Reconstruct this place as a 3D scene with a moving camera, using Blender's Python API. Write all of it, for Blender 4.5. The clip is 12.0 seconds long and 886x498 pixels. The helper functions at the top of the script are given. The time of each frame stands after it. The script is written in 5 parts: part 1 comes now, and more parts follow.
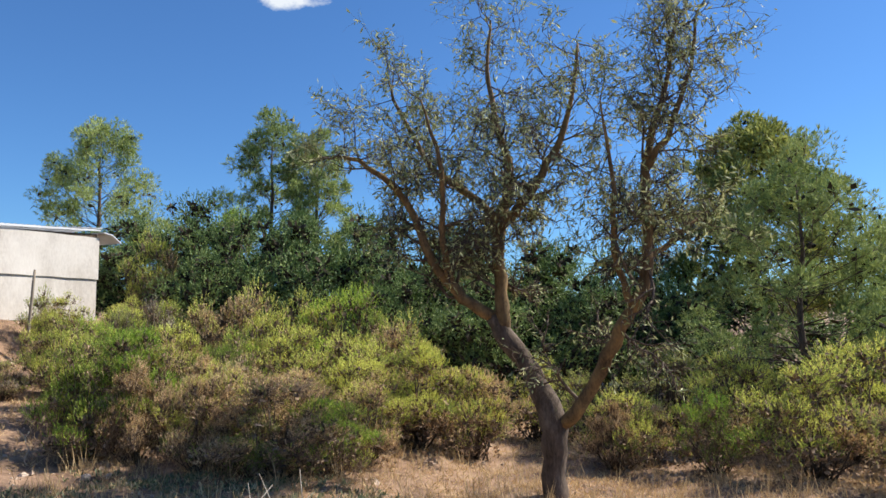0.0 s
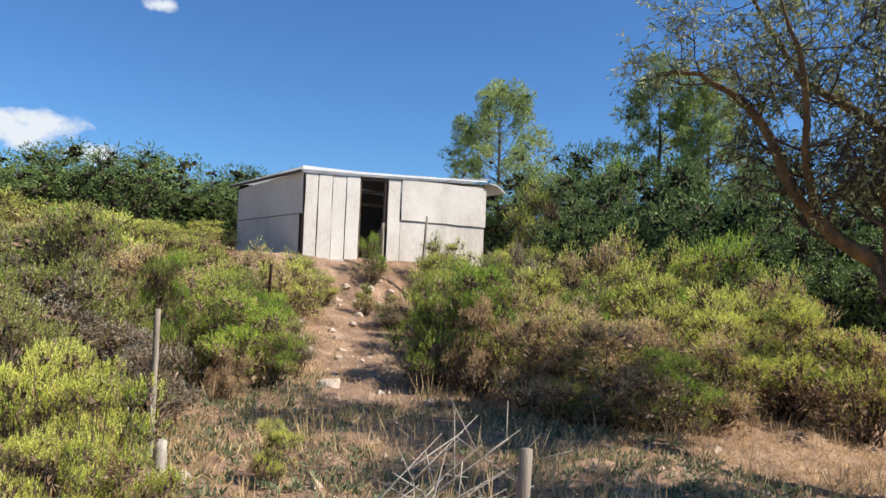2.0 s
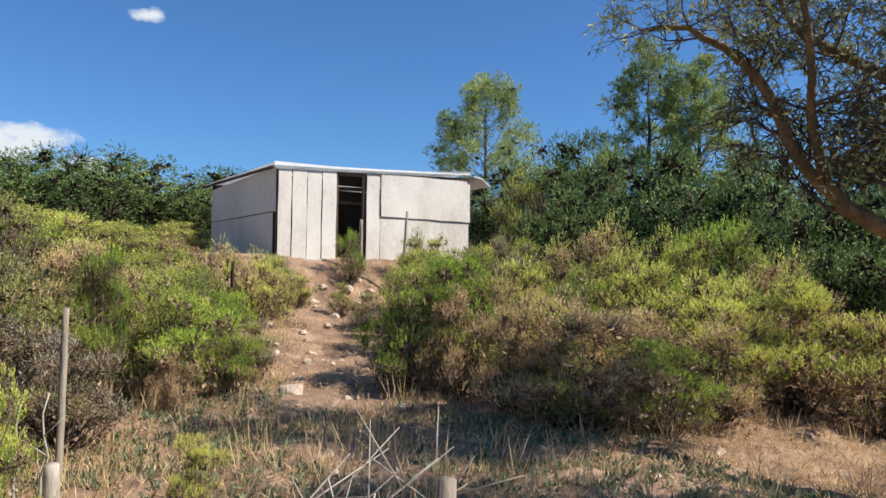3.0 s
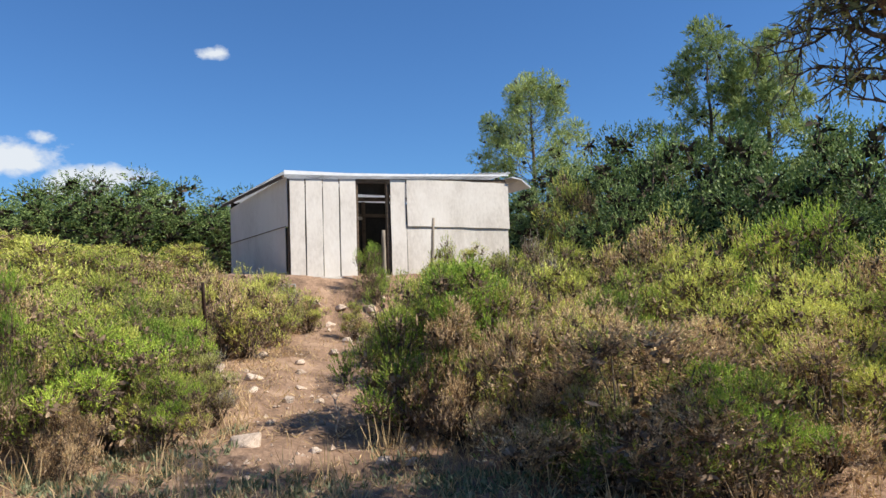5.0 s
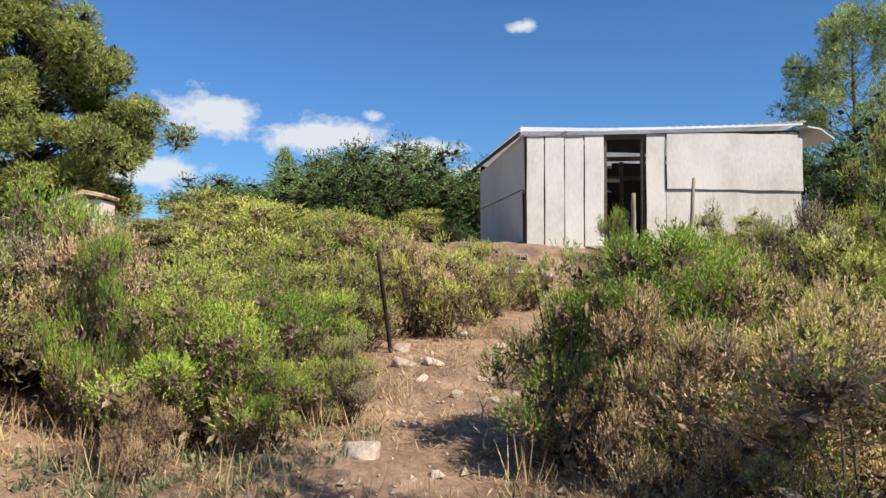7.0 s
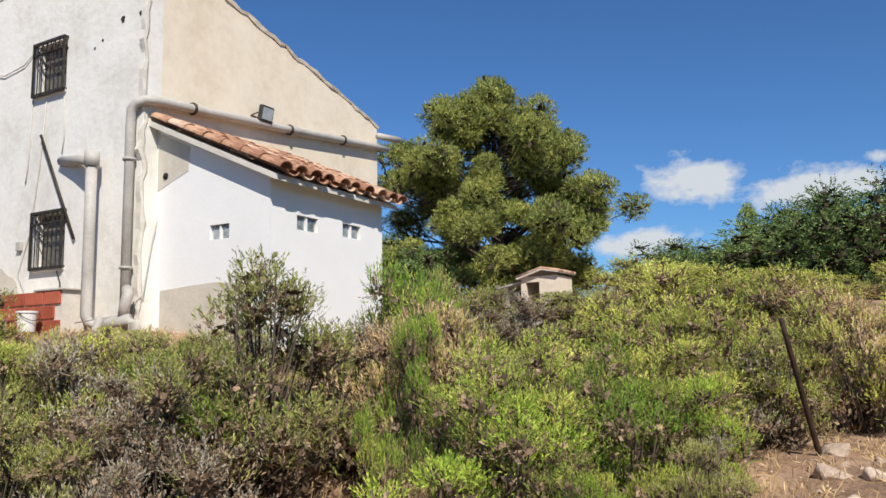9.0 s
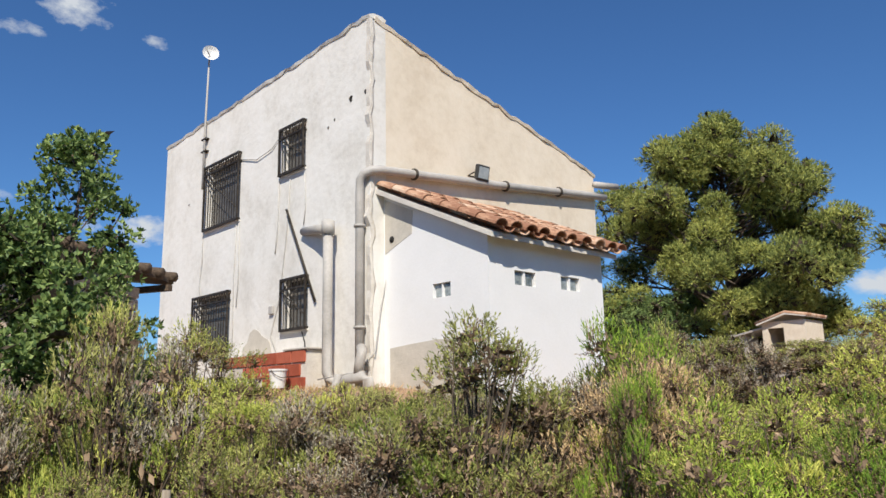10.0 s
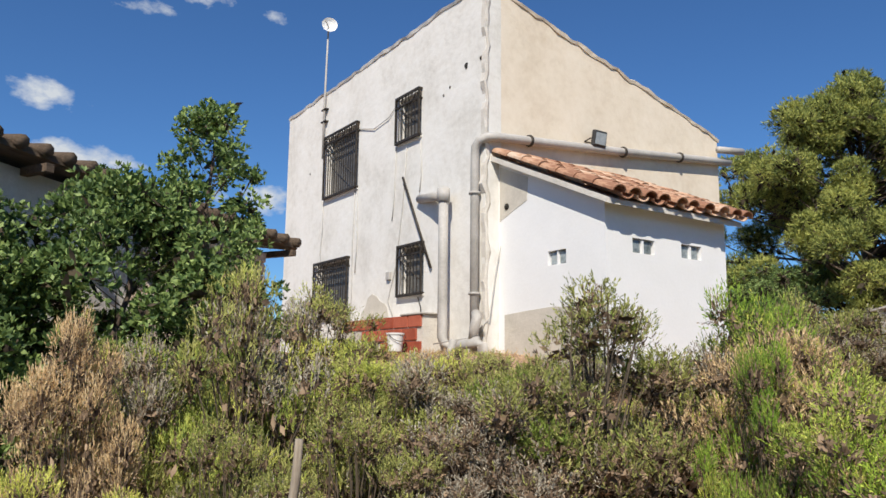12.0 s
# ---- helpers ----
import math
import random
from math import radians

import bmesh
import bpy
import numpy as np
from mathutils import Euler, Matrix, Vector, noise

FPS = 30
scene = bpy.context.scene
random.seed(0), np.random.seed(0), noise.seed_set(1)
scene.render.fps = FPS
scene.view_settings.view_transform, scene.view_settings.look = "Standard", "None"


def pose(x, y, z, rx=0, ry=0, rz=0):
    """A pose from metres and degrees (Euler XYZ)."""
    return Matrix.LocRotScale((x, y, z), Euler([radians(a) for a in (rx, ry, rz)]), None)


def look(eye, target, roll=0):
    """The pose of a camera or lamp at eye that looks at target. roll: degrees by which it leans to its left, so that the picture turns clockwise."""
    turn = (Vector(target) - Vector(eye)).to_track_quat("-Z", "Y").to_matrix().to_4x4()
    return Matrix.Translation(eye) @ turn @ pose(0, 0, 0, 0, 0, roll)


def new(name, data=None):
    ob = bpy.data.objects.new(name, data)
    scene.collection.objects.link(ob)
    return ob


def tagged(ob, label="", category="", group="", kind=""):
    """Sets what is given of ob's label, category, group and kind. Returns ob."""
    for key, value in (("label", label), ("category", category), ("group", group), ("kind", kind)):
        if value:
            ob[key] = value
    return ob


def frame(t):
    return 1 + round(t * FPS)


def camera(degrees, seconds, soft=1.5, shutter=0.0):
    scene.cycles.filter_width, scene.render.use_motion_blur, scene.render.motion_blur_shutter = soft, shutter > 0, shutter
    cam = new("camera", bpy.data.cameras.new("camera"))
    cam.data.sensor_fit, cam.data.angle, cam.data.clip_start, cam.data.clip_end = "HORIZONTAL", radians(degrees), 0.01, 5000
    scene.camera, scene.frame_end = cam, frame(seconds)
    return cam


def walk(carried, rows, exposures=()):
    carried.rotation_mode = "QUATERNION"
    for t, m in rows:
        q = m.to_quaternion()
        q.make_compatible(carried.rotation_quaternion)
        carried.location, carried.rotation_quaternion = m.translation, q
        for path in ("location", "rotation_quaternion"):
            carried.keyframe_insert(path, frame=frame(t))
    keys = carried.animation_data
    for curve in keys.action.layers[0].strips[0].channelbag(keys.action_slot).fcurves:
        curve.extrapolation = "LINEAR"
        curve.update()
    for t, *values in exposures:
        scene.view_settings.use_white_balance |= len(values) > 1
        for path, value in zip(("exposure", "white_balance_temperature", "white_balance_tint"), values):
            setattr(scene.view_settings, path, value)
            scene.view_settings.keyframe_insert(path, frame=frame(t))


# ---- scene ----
cam = camera(60.4, 12.0)
METRES, EYE, TILT, LEAN, TURN = 9.0, 1.55, 0.0, 0.0, 10.7
ROWS = [
    (0.0, 0.0, 0.0, 0.0, 0.05, 5.94, 0.5),
    (0.5, 0.0195, 0.0194, -0.0069, 2.11, 3.46, 0.31),
    (1.0, 0.0388, 0.0456, -0.0156, 11.77, 0.81, -0.26),
    (1.5, 0.0577, 0.0757, -0.0184, 23.48, 1.58, -1.85),
    (2.0, 0.073, 0.1131, -0.0239, 30.02, 2.44, -2.33),
    (2.5, 0.0673, 0.1578, -0.0277, 30.69, 2.1, -0.65),
    (3.0, 0.0503, 0.2186, -0.0376, 29.63, 2.66, -0.75),
    (5.0, -0.0014, 0.4719, -0.0439, 34.78, 4.02, 1.83),
    (5.5, -0.0075, 0.5401, -0.041, 36.26, 2.29, 0.62),
    (6.0, -0.0219, 0.6067, -0.0391, 39.87, 1.09, 0.72),
    (6.5, -0.0361, 0.6699, -0.0366, 46.62, 1.0, 0.75),
    (7.0, -0.0563, 0.7245, -0.035, 57.27, 1.98, -0.12),
    (9.0, -0.164, 0.8928, -0.0246, 93.17, 7.32, 1.13),
    (9.5, -0.1703, 0.9076, -0.018, 105.44, 9.73, 0.66),
    (10.0, -0.1727, 0.9049, -0.0166, 110.25, 11.35, 1.13),
    (10.5, -0.1703, 0.9056, -0.0175, 111.44, 11.17, 1.18),
    (11.0, -0.1692, 0.9061, -0.0177, 113.04, 10.57, 1.04),
    (11.5, -0.1689, 0.906, -0.0189, 115.3, 10.04, -0.23),
    (12.0, -0.1682, 0.9012, -0.0208, 118.48, 9.06, -0.62),
]
walk(cam, [(t, pose(0, 0, EYE, TILT, LEAN, TURN) @ pose(METRES * x, METRES * y, METRES * z, 90 + pitch, roll, yaw)) for t, x, y, z, yaw, pitch, roll in ROWS],
     [(0.0, 0.52), (2.5, 0.42), (6.5, 0.36), (8.6, 0.14), (12.0, 0.08)])

# ---- sky and sun ----
SUN_YAW, SUN_EL = 300.0, 44.0


def toward(yaw, el):
    a, e = radians(yaw), radians(el)
    return Vector((-math.sin(a) * math.cos(e), math.cos(a) * math.cos(e), math.sin(e)))


sun_dir = toward(SUN_YAW, SUN_EL)
sun = new("sun", bpy.data.lights.new("sun", "SUN"))
sun.data.energy, sun.data.angle, sun.data.color = 5.0, radians(0.5), (1.0, 0.93, 0.82)
sun.matrix_world = look((0, 0, 60), (Vector((0, 0, 60)) - sun_dir)[:])

world = bpy.data.worlds.new("sky")
scene.world = world
world.use_nodes = True
wn, wl = world.node_tree.nodes, world.node_tree.links
sky = wn.new("ShaderNodeTexSky")
sky.sky_type, sky.sun_disc = "NISHITA", False
sky.sun_elevation = radians(SUN_EL)
sky.sun_rotation = math.atan2(sun_dir.x, sun_dir.y)
sky.air_density, sky.dust_density, sky.ozone_density = 1.0, 0.15, 4.0
back = wn["Background"]
back.inputs["Strength"].default_value = 0.08
coord = wn.new("ShaderNodeTexCoord")
cloud_noise = wn.new("ShaderNodeTexNoise")
cloud_noise.inputs["Scale"].default_value = 26.0
cloud_noise.inputs["Detail"].default_value = 6.0
cloud_noise.inputs["Roughness"].default_value = 0.6
stretch = wn.new("ShaderNodeMapping")
stretch.inputs["Scale"].default_value = (1, 1, 1.7)
wl.new(coord.outputs["Generated"], stretch.inputs["Vector"])
wl.new(stretch.outputs["Vector"], cloud_noise.inputs["Vector"])


def wmath(op, a, b):
    n = wn.new("ShaderNodeMath")
    n.operation = op
    for i, v in enumerate((a, b)):
        if isinstance(v, (int, float)):
            n.inputs[i].default_value = v
        else:
            wl.new(v, n.inputs[i])
    return n.outputs[0]


# small fair-weather clouds: bearing, elevation, half width and half height in degrees, weight
CLOUDS = [(62.1, 18.1, 1.3, 0.6, 0.95), (77.0, 10.3, 6.0, 1.5, 1.15), (70.5, 8.9, 4.2, 1.6, 1.1), (66.0, 7.6, 3.0, 1.0, 0.9), (73.2, 11.8, 1.2, 0.6, 0.8), (84.8, 11.3, 3.6, 1.9, 1.15),
          (88.5, 7.2, 4.5, 1.2, 1.0), (23.0, 23.8, 3.0, 0.8, 0.9), (97.0, 6.5, 4.0, 1.0, 0.9), (148.3, 26.6, 2.6, 1.2, 0.9), (151.6, 24.7, 2.6, 0.6, 0.8),
          (142.6, 25.3, 1.2, 0.6, 0.75), (158.7, 18.0, 2.6, 1.2, 0.9), (156.5, 14.0, 5.0, 1.1, 1.0), (143.0, 12.3, 3.5, 1.2, 0.8), (166.0, 15.0, 4.0, 1.5, 0.9)]
cover = None
for yaw, el, wide, high, weight in CLOUDS:
    a = radians(yaw)
    side, up = Vector((math.cos(a), math.sin(a), 0)), Vector((0, 0, 1))
    d = toward(yaw, el)
    parts = []
    for axis, size in ((side, wide), (up, high), (d, 30.0)):
        dot = wn.new("ShaderNodeVectorMath")
        dot.operation = "DOT_PRODUCT"
        wl.new(coord.outputs["Generated"], dot.inputs[0])
        dot.inputs[1].default_value = axis
        off = wmath("SUBTRACT", dot.outputs["Value"], axis.dot(d))
        off = wmath("MULTIPLY", off, 1 / math.sin(radians(size)))
        parts.append(wmath("MULTIPLY", off, off))
    r2 = wmath("ADD", wmath("ADD", parts[0], parts[1]), parts[2])
    m = wmath("MULTIPLY", wmath("EXPONENT", wmath("MULTIPLY", r2, -1.0), 0.0), weight)
    cover = m if cover is None else wmath("MAXIMUM", cover, m)
shape = wmath("ADD", cover, wmath("MULTIPLY", wmath("SUBTRACT", cloud_noise.outputs["Fac"], 0.5), 1.6))
shape = wmath("MULTIPLY", wmath("MULTIPLY", wmath("SUBTRACT", shape, 0.42), 2.2), wmath("MINIMUM", wmath("MULTIPLY", cover, 5.0), 1.0))
clamp = wn.new("ShaderNodeClamp")
wl.new(shape, clamp.inputs["Value"])
cmix = wn.new("ShaderNodeMix")
cmix.data_type = "RGBA"
wl.new(clamp.outputs[0], cmix.inputs["Factor"])
tint = wn.new("ShaderNodeMix")
tint.data_type, tint.blend_type = "RGBA", "MULTIPLY"
tint.inputs["Factor"].default_value = 1.0
tint.inputs[7].default_value = (0.60, 0.93, 1.27, 1)
wl.new(sky.outputs[0], tint.inputs[6])
wl.new(tint.outputs[2], cmix.inputs[6])
cmix.inputs[7].default_value = (7.5, 8.0, 8.6, 1)
wl.new(cmix.outputs[2], back.inputs["Color"])


# ---- materials ----
def material(name, colours, scale=4.0, fine=40.0, rough=0.85, bump=0.3, metal=0.0, spec=0.3, island=0.0, obj=0.0, trans=0.0, stretch=(1, 1, 1)):
    """Two scales of noise between up to three colours; island and obj vary the value by leaf or by object; trans lets light through leaves."""
    mat = bpy.data.materials.new(name)
    mat.use_nodes = True
    n, l = mat.node_tree.nodes, mat.node_tree.links
    bsdf = n["Principled BSDF"]
    tc = n.new("ShaderNodeTexCoord")
    mp = n.new("ShaderNodeMapping")
    mp.inputs["Scale"].default_value = stretch
    l.new(tc.outputs["Object"], mp.inputs["Vector"])
    big, small = n.new("ShaderNodeTexNoise"), n.new("ShaderNodeTexNoise")
    for tex, s, det in ((big, scale, 5), (small, fine, 4)):
        tex.inputs["Scale"].default_value = s
        tex.inputs["Detail"].default_value = det
        tex.inputs["Roughness"].default_value = 0.65
        l.new(mp.outputs["Vector"], tex.inputs["Vector"])
    add = n.new("ShaderNodeMath")
    add.operation = "MULTIPLY_ADD"
    l.new(small.outputs["Fac"], add.inputs[0])
    add.inputs[1].default_value = 0.5
    sub = n.new("ShaderNodeMath")
    sub.operation = "SUBTRACT"
    l.new(big.outputs["Fac"], sub.inputs[0])
    sub.inputs[1].default_value = 0.25
    l.new(sub.outputs[0], add.inputs[2])
    value = add.outputs[0]
    for amount, node, out in ((island, "ShaderNodeNewGeometry", "Random Per Island"), (obj, "ShaderNodeObjectInfo", "Random")):
        if amount:
            info = n.new(node)
            more = n.new("ShaderNodeMath")
            more.operation = "MULTIPLY_ADD"
            l.new(info.outputs[out], more.inputs[0])
            more.inputs[1].default_value = amount
            shift = n.new("ShaderNodeMath")
            shift.operation = "SUBTRACT"
            l.new(value, shift.inputs[0])
            shift.inputs[1].default_value = amount / 2
            l.new(shift.outputs[0], more.inputs[2])
            value = more.outputs[0]
    ramp = n.new("ShaderNodeValToRGB")
    e = ramp.color_ramp.elements
    e[0].position, e[1].position = 0.28, 0.72
    e[0].color, e[1].color = (*colours[0], 1), (*colours[-1], 1)
    for i, c in enumerate(colours[1:-1]):
        e.new(0.28 + 0.44 * (i + 1) / (len(colours) - 1)).color = (*c, 1)
    l.new(value, ramp.inputs["Fac"])
    l.new(ramp.outputs["Color"], bsdf.inputs["Base Color"])
    bsdf.inputs["Roughness"].default_value = rough
    bsdf.inputs["Metallic"].default_value = metal
    bsdf.inputs["Specular IOR Level"].default_value = spec
    if bump:
        b = n.new("ShaderNodeBump")
        b.inputs["Strength"].default_value = bump
        b.inputs["Distance"].default_value = 0.02
        l.new(add.outputs[0], b.inputs["Height"])
        l.new(b.outputs["Normal"], bsdf.inputs["Normal"])
    if trans:
        tr, mx = n.new("ShaderNodeBsdfTranslucent"), n.new("ShaderNodeMixShader")
        l.new(ramp.outputs["Color"], tr.inputs["Color"])
        mx.inputs[0].default_value = trans
        l.new(bsdf.outputs[0], mx.inputs[1])
        l.new(tr.outputs[0], mx.inputs[2])
        l.new(mx.outputs[0], n["Material Output"].inputs["Surface"])
    return mat


M_EARTH = material("dry_earth", [(0.105, 0.068, 0.046), (0.285, 0.182, 0.118), (0.485, 0.33, 0.22)], 1.6, 26, 0.95, 1.0)
M_STRAW = material("straw", [(0.44, 0.30, 0.145), (0.75, 0.56, 0.31)], 3, 30, 0.9, 0, island=0.6, trans=0.25)
M_WEED = material("weed_leaves", [(0.11, 0.14, 0.07), (0.23, 0.265, 0.14), (0.36, 0.38, 0.22)], 3, 30, 0.8, 0, island=0.6, trans=0.25)
M_STONE = material("limestone", [(0.432, 0.324, 0.243), (0.743, 0.608, 0.486)], 5, 40, 0.95, 0.6, obj=0.3)
M_GREEN = material("shrub_leaves", [(0.181, 0.253, 0.046), (0.363, 0.439, 0.094), (0.604, 0.638, 0.144)], 2.2, 9, 0.75, 0, island=0.35, obj=0.45, trans=0.3)
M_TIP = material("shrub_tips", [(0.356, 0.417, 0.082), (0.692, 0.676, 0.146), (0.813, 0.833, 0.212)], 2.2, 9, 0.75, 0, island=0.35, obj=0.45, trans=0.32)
M_VIVID = material("fresh_shrub_leaves", [(0.184, 0.312, 0.042), (0.391, 0.541, 0.076), (0.643, 0.748, 0.117)], 2.2, 9, 0.7, 0, island=0.35, obj=0.4, trans=0.32)
M_RUST = material("withered_leaves", [(0.36, 0.24, 0.13), (0.72, 0.51, 0.27), (0.88, 0.69, 0.41)], 2.2, 9, 0.9, 0, island=0.4, obj=0.2, trans=0.2)
M_GREY = material("grey_twigs", [(0.18, 0.156, 0.117), (0.36, 0.312, 0.234), (0.504, 0.456, 0.351)], 3, 14, 0.9, 0, island=0.4)
# brown of dry leaves, also used to paint shade into gaps and undersides
M_DRY_SHADE = material("dry_leaves_inner_shade", [(0.09, 0.062, 0.043), (0.235, 0.165, 0.108), (0.43, 0.31, 0.20)], 2.2, 9, 0.95, 0, island=0.4)
# near-black twig colour that deepens the shade within foliage clumps
M_CLUMP_SHADE = material("clump_shade_twigs", [(0.022, 0.017, 0.011), (0.055, 0.043, 0.028), (0.10, 0.078, 0.05)], 3, 12, 0.95, 0, island=0.5)
M_OLIVE = material("grey_green_leaves", [(0.239, 0.26, 0.075), (0.44, 0.452, 0.138), (0.624, 0.609, 0.212)], 2.2, 9, 0.8, 0, island=0.4, obj=0.2, trans=0.3)
M_OAK = material("oak_leaves", [(0.075, 0.135, 0.036), (0.18, 0.265, 0.072), (0.35, 0.45, 0.14)], 1.5, 9, 0.62, 0, island=0.5, obj=0.15, trans=0.2, spec=0.5)
M_PINE = material("pine_needles", [(0.15, 0.215, 0.07), (0.32, 0.40, 0.125), (0.52, 0.58, 0.20)], 0.6, 5, 0.7, 0, island=0.4, obj=0.15, trans=0.25)
M_PINE_OLD = material("old_pine_needles", [(0.11, 0.145, 0.042), (0.30, 0.335, 0.085), (0.56, 0.56, 0.155)], 0.5, 4, 0.7, 0, island=0.4, trans=0.26)
M_ALMOND = material("almond_leaves", [(0.17, 0.21, 0.085), (0.36, 0.395, 0.175), (0.60, 0.61, 0.30)], 1.5, 9, 0.6, 0, island=0.6, trans=0.25)
M_BARK = material("grey_brown_bark", [(0.037, 0.027, 0.021), (0.115, 0.086, 0.065), (0.21, 0.163, 0.126)], 6, 45, 0.95, 1.0, stretch=(1, 1, 0.3))
M_BARK_OCHRE = material("lichen_bark", [(0.06, 0.042, 0.024), (0.18, 0.12, 0.06), (0.312, 0.204, 0.084)], 5, 45, 0.95, 1.0, stretch=(1, 1, 0.4))
M_INNER = material("dry_inner_twigs", [(0.05, 0.04, 0.028), (0.13, 0.10, 0.07)], 6, 40, 0.95, 0.8)
M_DEADWOOD = material("bleached_wood", [(0.34, 0.29, 0.23), (0.60, 0.54, 0.46)], 5, 60, 0.9, 0.5, stretch=(1, 1, 0.2))
M_POST = material("weathered_post", [(0.20, 0.16, 0.12), (0.42, 0.36, 0.28)], 8, 60, 0.9, 0.6, stretch=(1, 1, 0.15))
M_RUSTIRON = material("rusty_iron", [(0.03, 0.02, 0.018), (0.10, 0.06, 0.045)], 10, 60, 0.75, 0.3, metal=0.4)
M_LIME = material("old_limewash", [(0.64, 0.61, 0.55), (0.76, 0.735, 0.68), (0.82, 0.8, 0.755)], 0.9, 7, 0.95, 0.8)
M_CREAM = material("cream_render", [(0.64, 0.54, 0.41), (0.74, 0.645, 0.51), (0.80, 0.71, 0.58)], 0.6, 6, 0.95, 0.6)
M_WHITE = material("white_paint_render", [(0.78, 0.775, 0.76), (0.84, 0.835, 0.825)], 1.0, 20, 0.9, 0.25)
M_PATCH = material("bare_mortar", [(0.50, 0.46, 0.39), (0.62, 0.57, 0.49)], 3, 25, 0.95, 0.6)
M_MORTAR = material("pale_mortar", [(0.58, 0.53, 0.46), (0.72, 0.68, 0.61)], 4, 30, 0.95, 0.8)
M_TILE = material("clay_roof_tile", [(0.3, 0.15, 0.09), (0.5, 0.29, 0.18), (0.63, 0.47, 0.34)], 3, 22, 0.9, 0.5, obj=0.5)
M_BRICK = material("red_hollow_brick", [(0.32, 0.075, 0.04), (0.47, 0.13, 0.075)], 5, 40, 0.9, 0.5, obj=0.4)
M_PIPE = material("grey_pipe", [(0.36, 0.34, 0.305), (0.52, 0.49, 0.45)], 3, 30, 0.55, 0.1)
M_IRON = material("dark_iron", [(0.03, 0.026, 0.022), (0.09, 0.075, 0.06)], 10, 60, 0.6, 0.2, metal=0.5)
# near-black colour that stands in for shade inside rooms and holes
M_SHADE = material("interior_shade", [(0.02, 0.018, 0.016), (0.04, 0.036, 0.03)], 3, 20, 0.9, 0.1)
M_SHEET = material("grey_white_board", [(0.52, 0.475, 0.42), (0.66, 0.615, 0.555), (0.74, 0.70, 0.64)], 0.9, 16, 0.9, 0.35, obj=0.25, stretch=(1, 1, 0.5))
M_ROOFMETAL = material("galvanised_sheet", [(0.62, 0.63, 0.64), (0.8, 0.81, 0.82)], 1.5, 20, 0.5, 0.15, metal=0.1)
M_TIMBER = material("dark_timber", [(0.07, 0.05, 0.035), (0.18, 0.13, 0.09)], 4, 40, 0.9, 0.6, stretch=(1, 6, 6))
M_CONCRETE = material("concrete", [(0.36, 0.33, 0.29), (0.52, 0.48, 0.43)], 3, 30, 0.95, 0.6)
M_PLASTIC = material("white_plastic", [(0.70, 0.70, 0.68), (0.80, 0.80, 0.78)], 4, 30, 0.5, 0.05)
M_CABLE = material("black_cable", [(0.03, 0.03, 0.03), (0.06, 0.06, 0.06)], 8, 40, 0.6, 0)
M_WIRE = material("pale_cable", [(0.45, 0.43, 0.40), (0.6, 0.58, 0.54)], 8, 40, 0.6, 0)
M_BLOCKGLASS = material("glass_block", [(0.10, 0.12, 0.12), (0.38, 0.42, 0.42)], 9, 40, 0.1, 0.3, spec=0.8, obj=0.4)
# grey base colour stands in for reflections and the room behind
M_PANE = material("reflection_grey_glass", [(0.07, 0.065, 0.058), (0.17, 0.16, 0.145)], 2, 12, 0.25, 0.02, spec=0.6)
M_LENS = material("lamp_glass", [(0.25, 0.30, 0.33), (0.42, 0.48, 0.50)], 4, 30, 0.08, 0, spec=0.8)


# ---- mesh helpers ----
def mesh_of(name, verts, faces, mats, index=None, smooth=False):
    me = bpy.data.meshes.new(name)
    verts = np.asarray(verts, dtype=np.float32).reshape(-1, 3)
    me.from_pydata(verts.tolist(), [], faces if isinstance(faces, list) else faces.tolist())
    for m in mats if isinstance(mats, (list, tuple)) else [mats]:
        me.materials.append(m)
    if index is not None:
        me.polygons.foreach_set("material_index", np.asarray(index, dtype=np.int32))
    if smooth:
        me.polygons.foreach_set("use_smooth", [True] * len(me.polygons))
    me.update()
    return me


def part(name, data, mat, parent, label=""):
    """Links a bmesh or mesh as one object under parent."""
    if isinstance(data, bmesh.types.BMesh):
        me = bpy.data.meshes.new(name)
        bmesh.ops.recalc_face_normals(data, faces=data.faces)
        data.to_mesh(me)
        data.free()
        me.materials.append(mat)
        data = me
    ob = new(name, data)
    ob.parent = parent
    return tagged(ob, label)


def box(bm, x0, x1, y0, y1, z0, z1, m=None, bevel=0.0):
    vs = [bm.verts.new((x, y, z)) for x in (x0, x1) for y in (y0, y1) for z in (z0, z1)]
    fs = [bm.faces.new([vs[i] for i in f]) for f in ((0, 1, 3, 2), (4, 6, 7, 5), (0, 4, 5, 1), (2, 3, 7, 6), (0, 2, 6, 4), (1, 5, 7, 3))]
    if bevel:
        es = list({e for f in fs for e in f.edges})
        got = bmesh.ops.bevel(bm, geom=es, offset=bevel, segments=1, affect="EDGES")
        vs = list({v for f in got["faces"] for v in f.verts} | {v for v in vs if v.is_valid})
    if m is not None:
        bmesh.ops.transform(bm, matrix=m, verts=vs)
    return bm


def boxed(*a, **k):
    return box(bmesh.new(), *a, **k)


def prism(bm, pts, axis, lo, hi):
    """A flat outline pushed through from lo to hi along x, y or z; pts give the two other coordinates in order."""
    def at(p, d):
        q = list(p)
        q.insert("xyz".index(axis), d)
        return q
    a = [bm.verts.new(at(p, lo)) for p in pts]
    b = [bm.verts.new(at(p, hi)) for p in pts]
    bm.faces.new(a)
    bm.faces.new(b[::-1])
    for i in range(len(pts)):
        j = (i + 1) % len(pts)
        bm.faces.new((a[i], a[j], b[j], b[i]))
    return bm


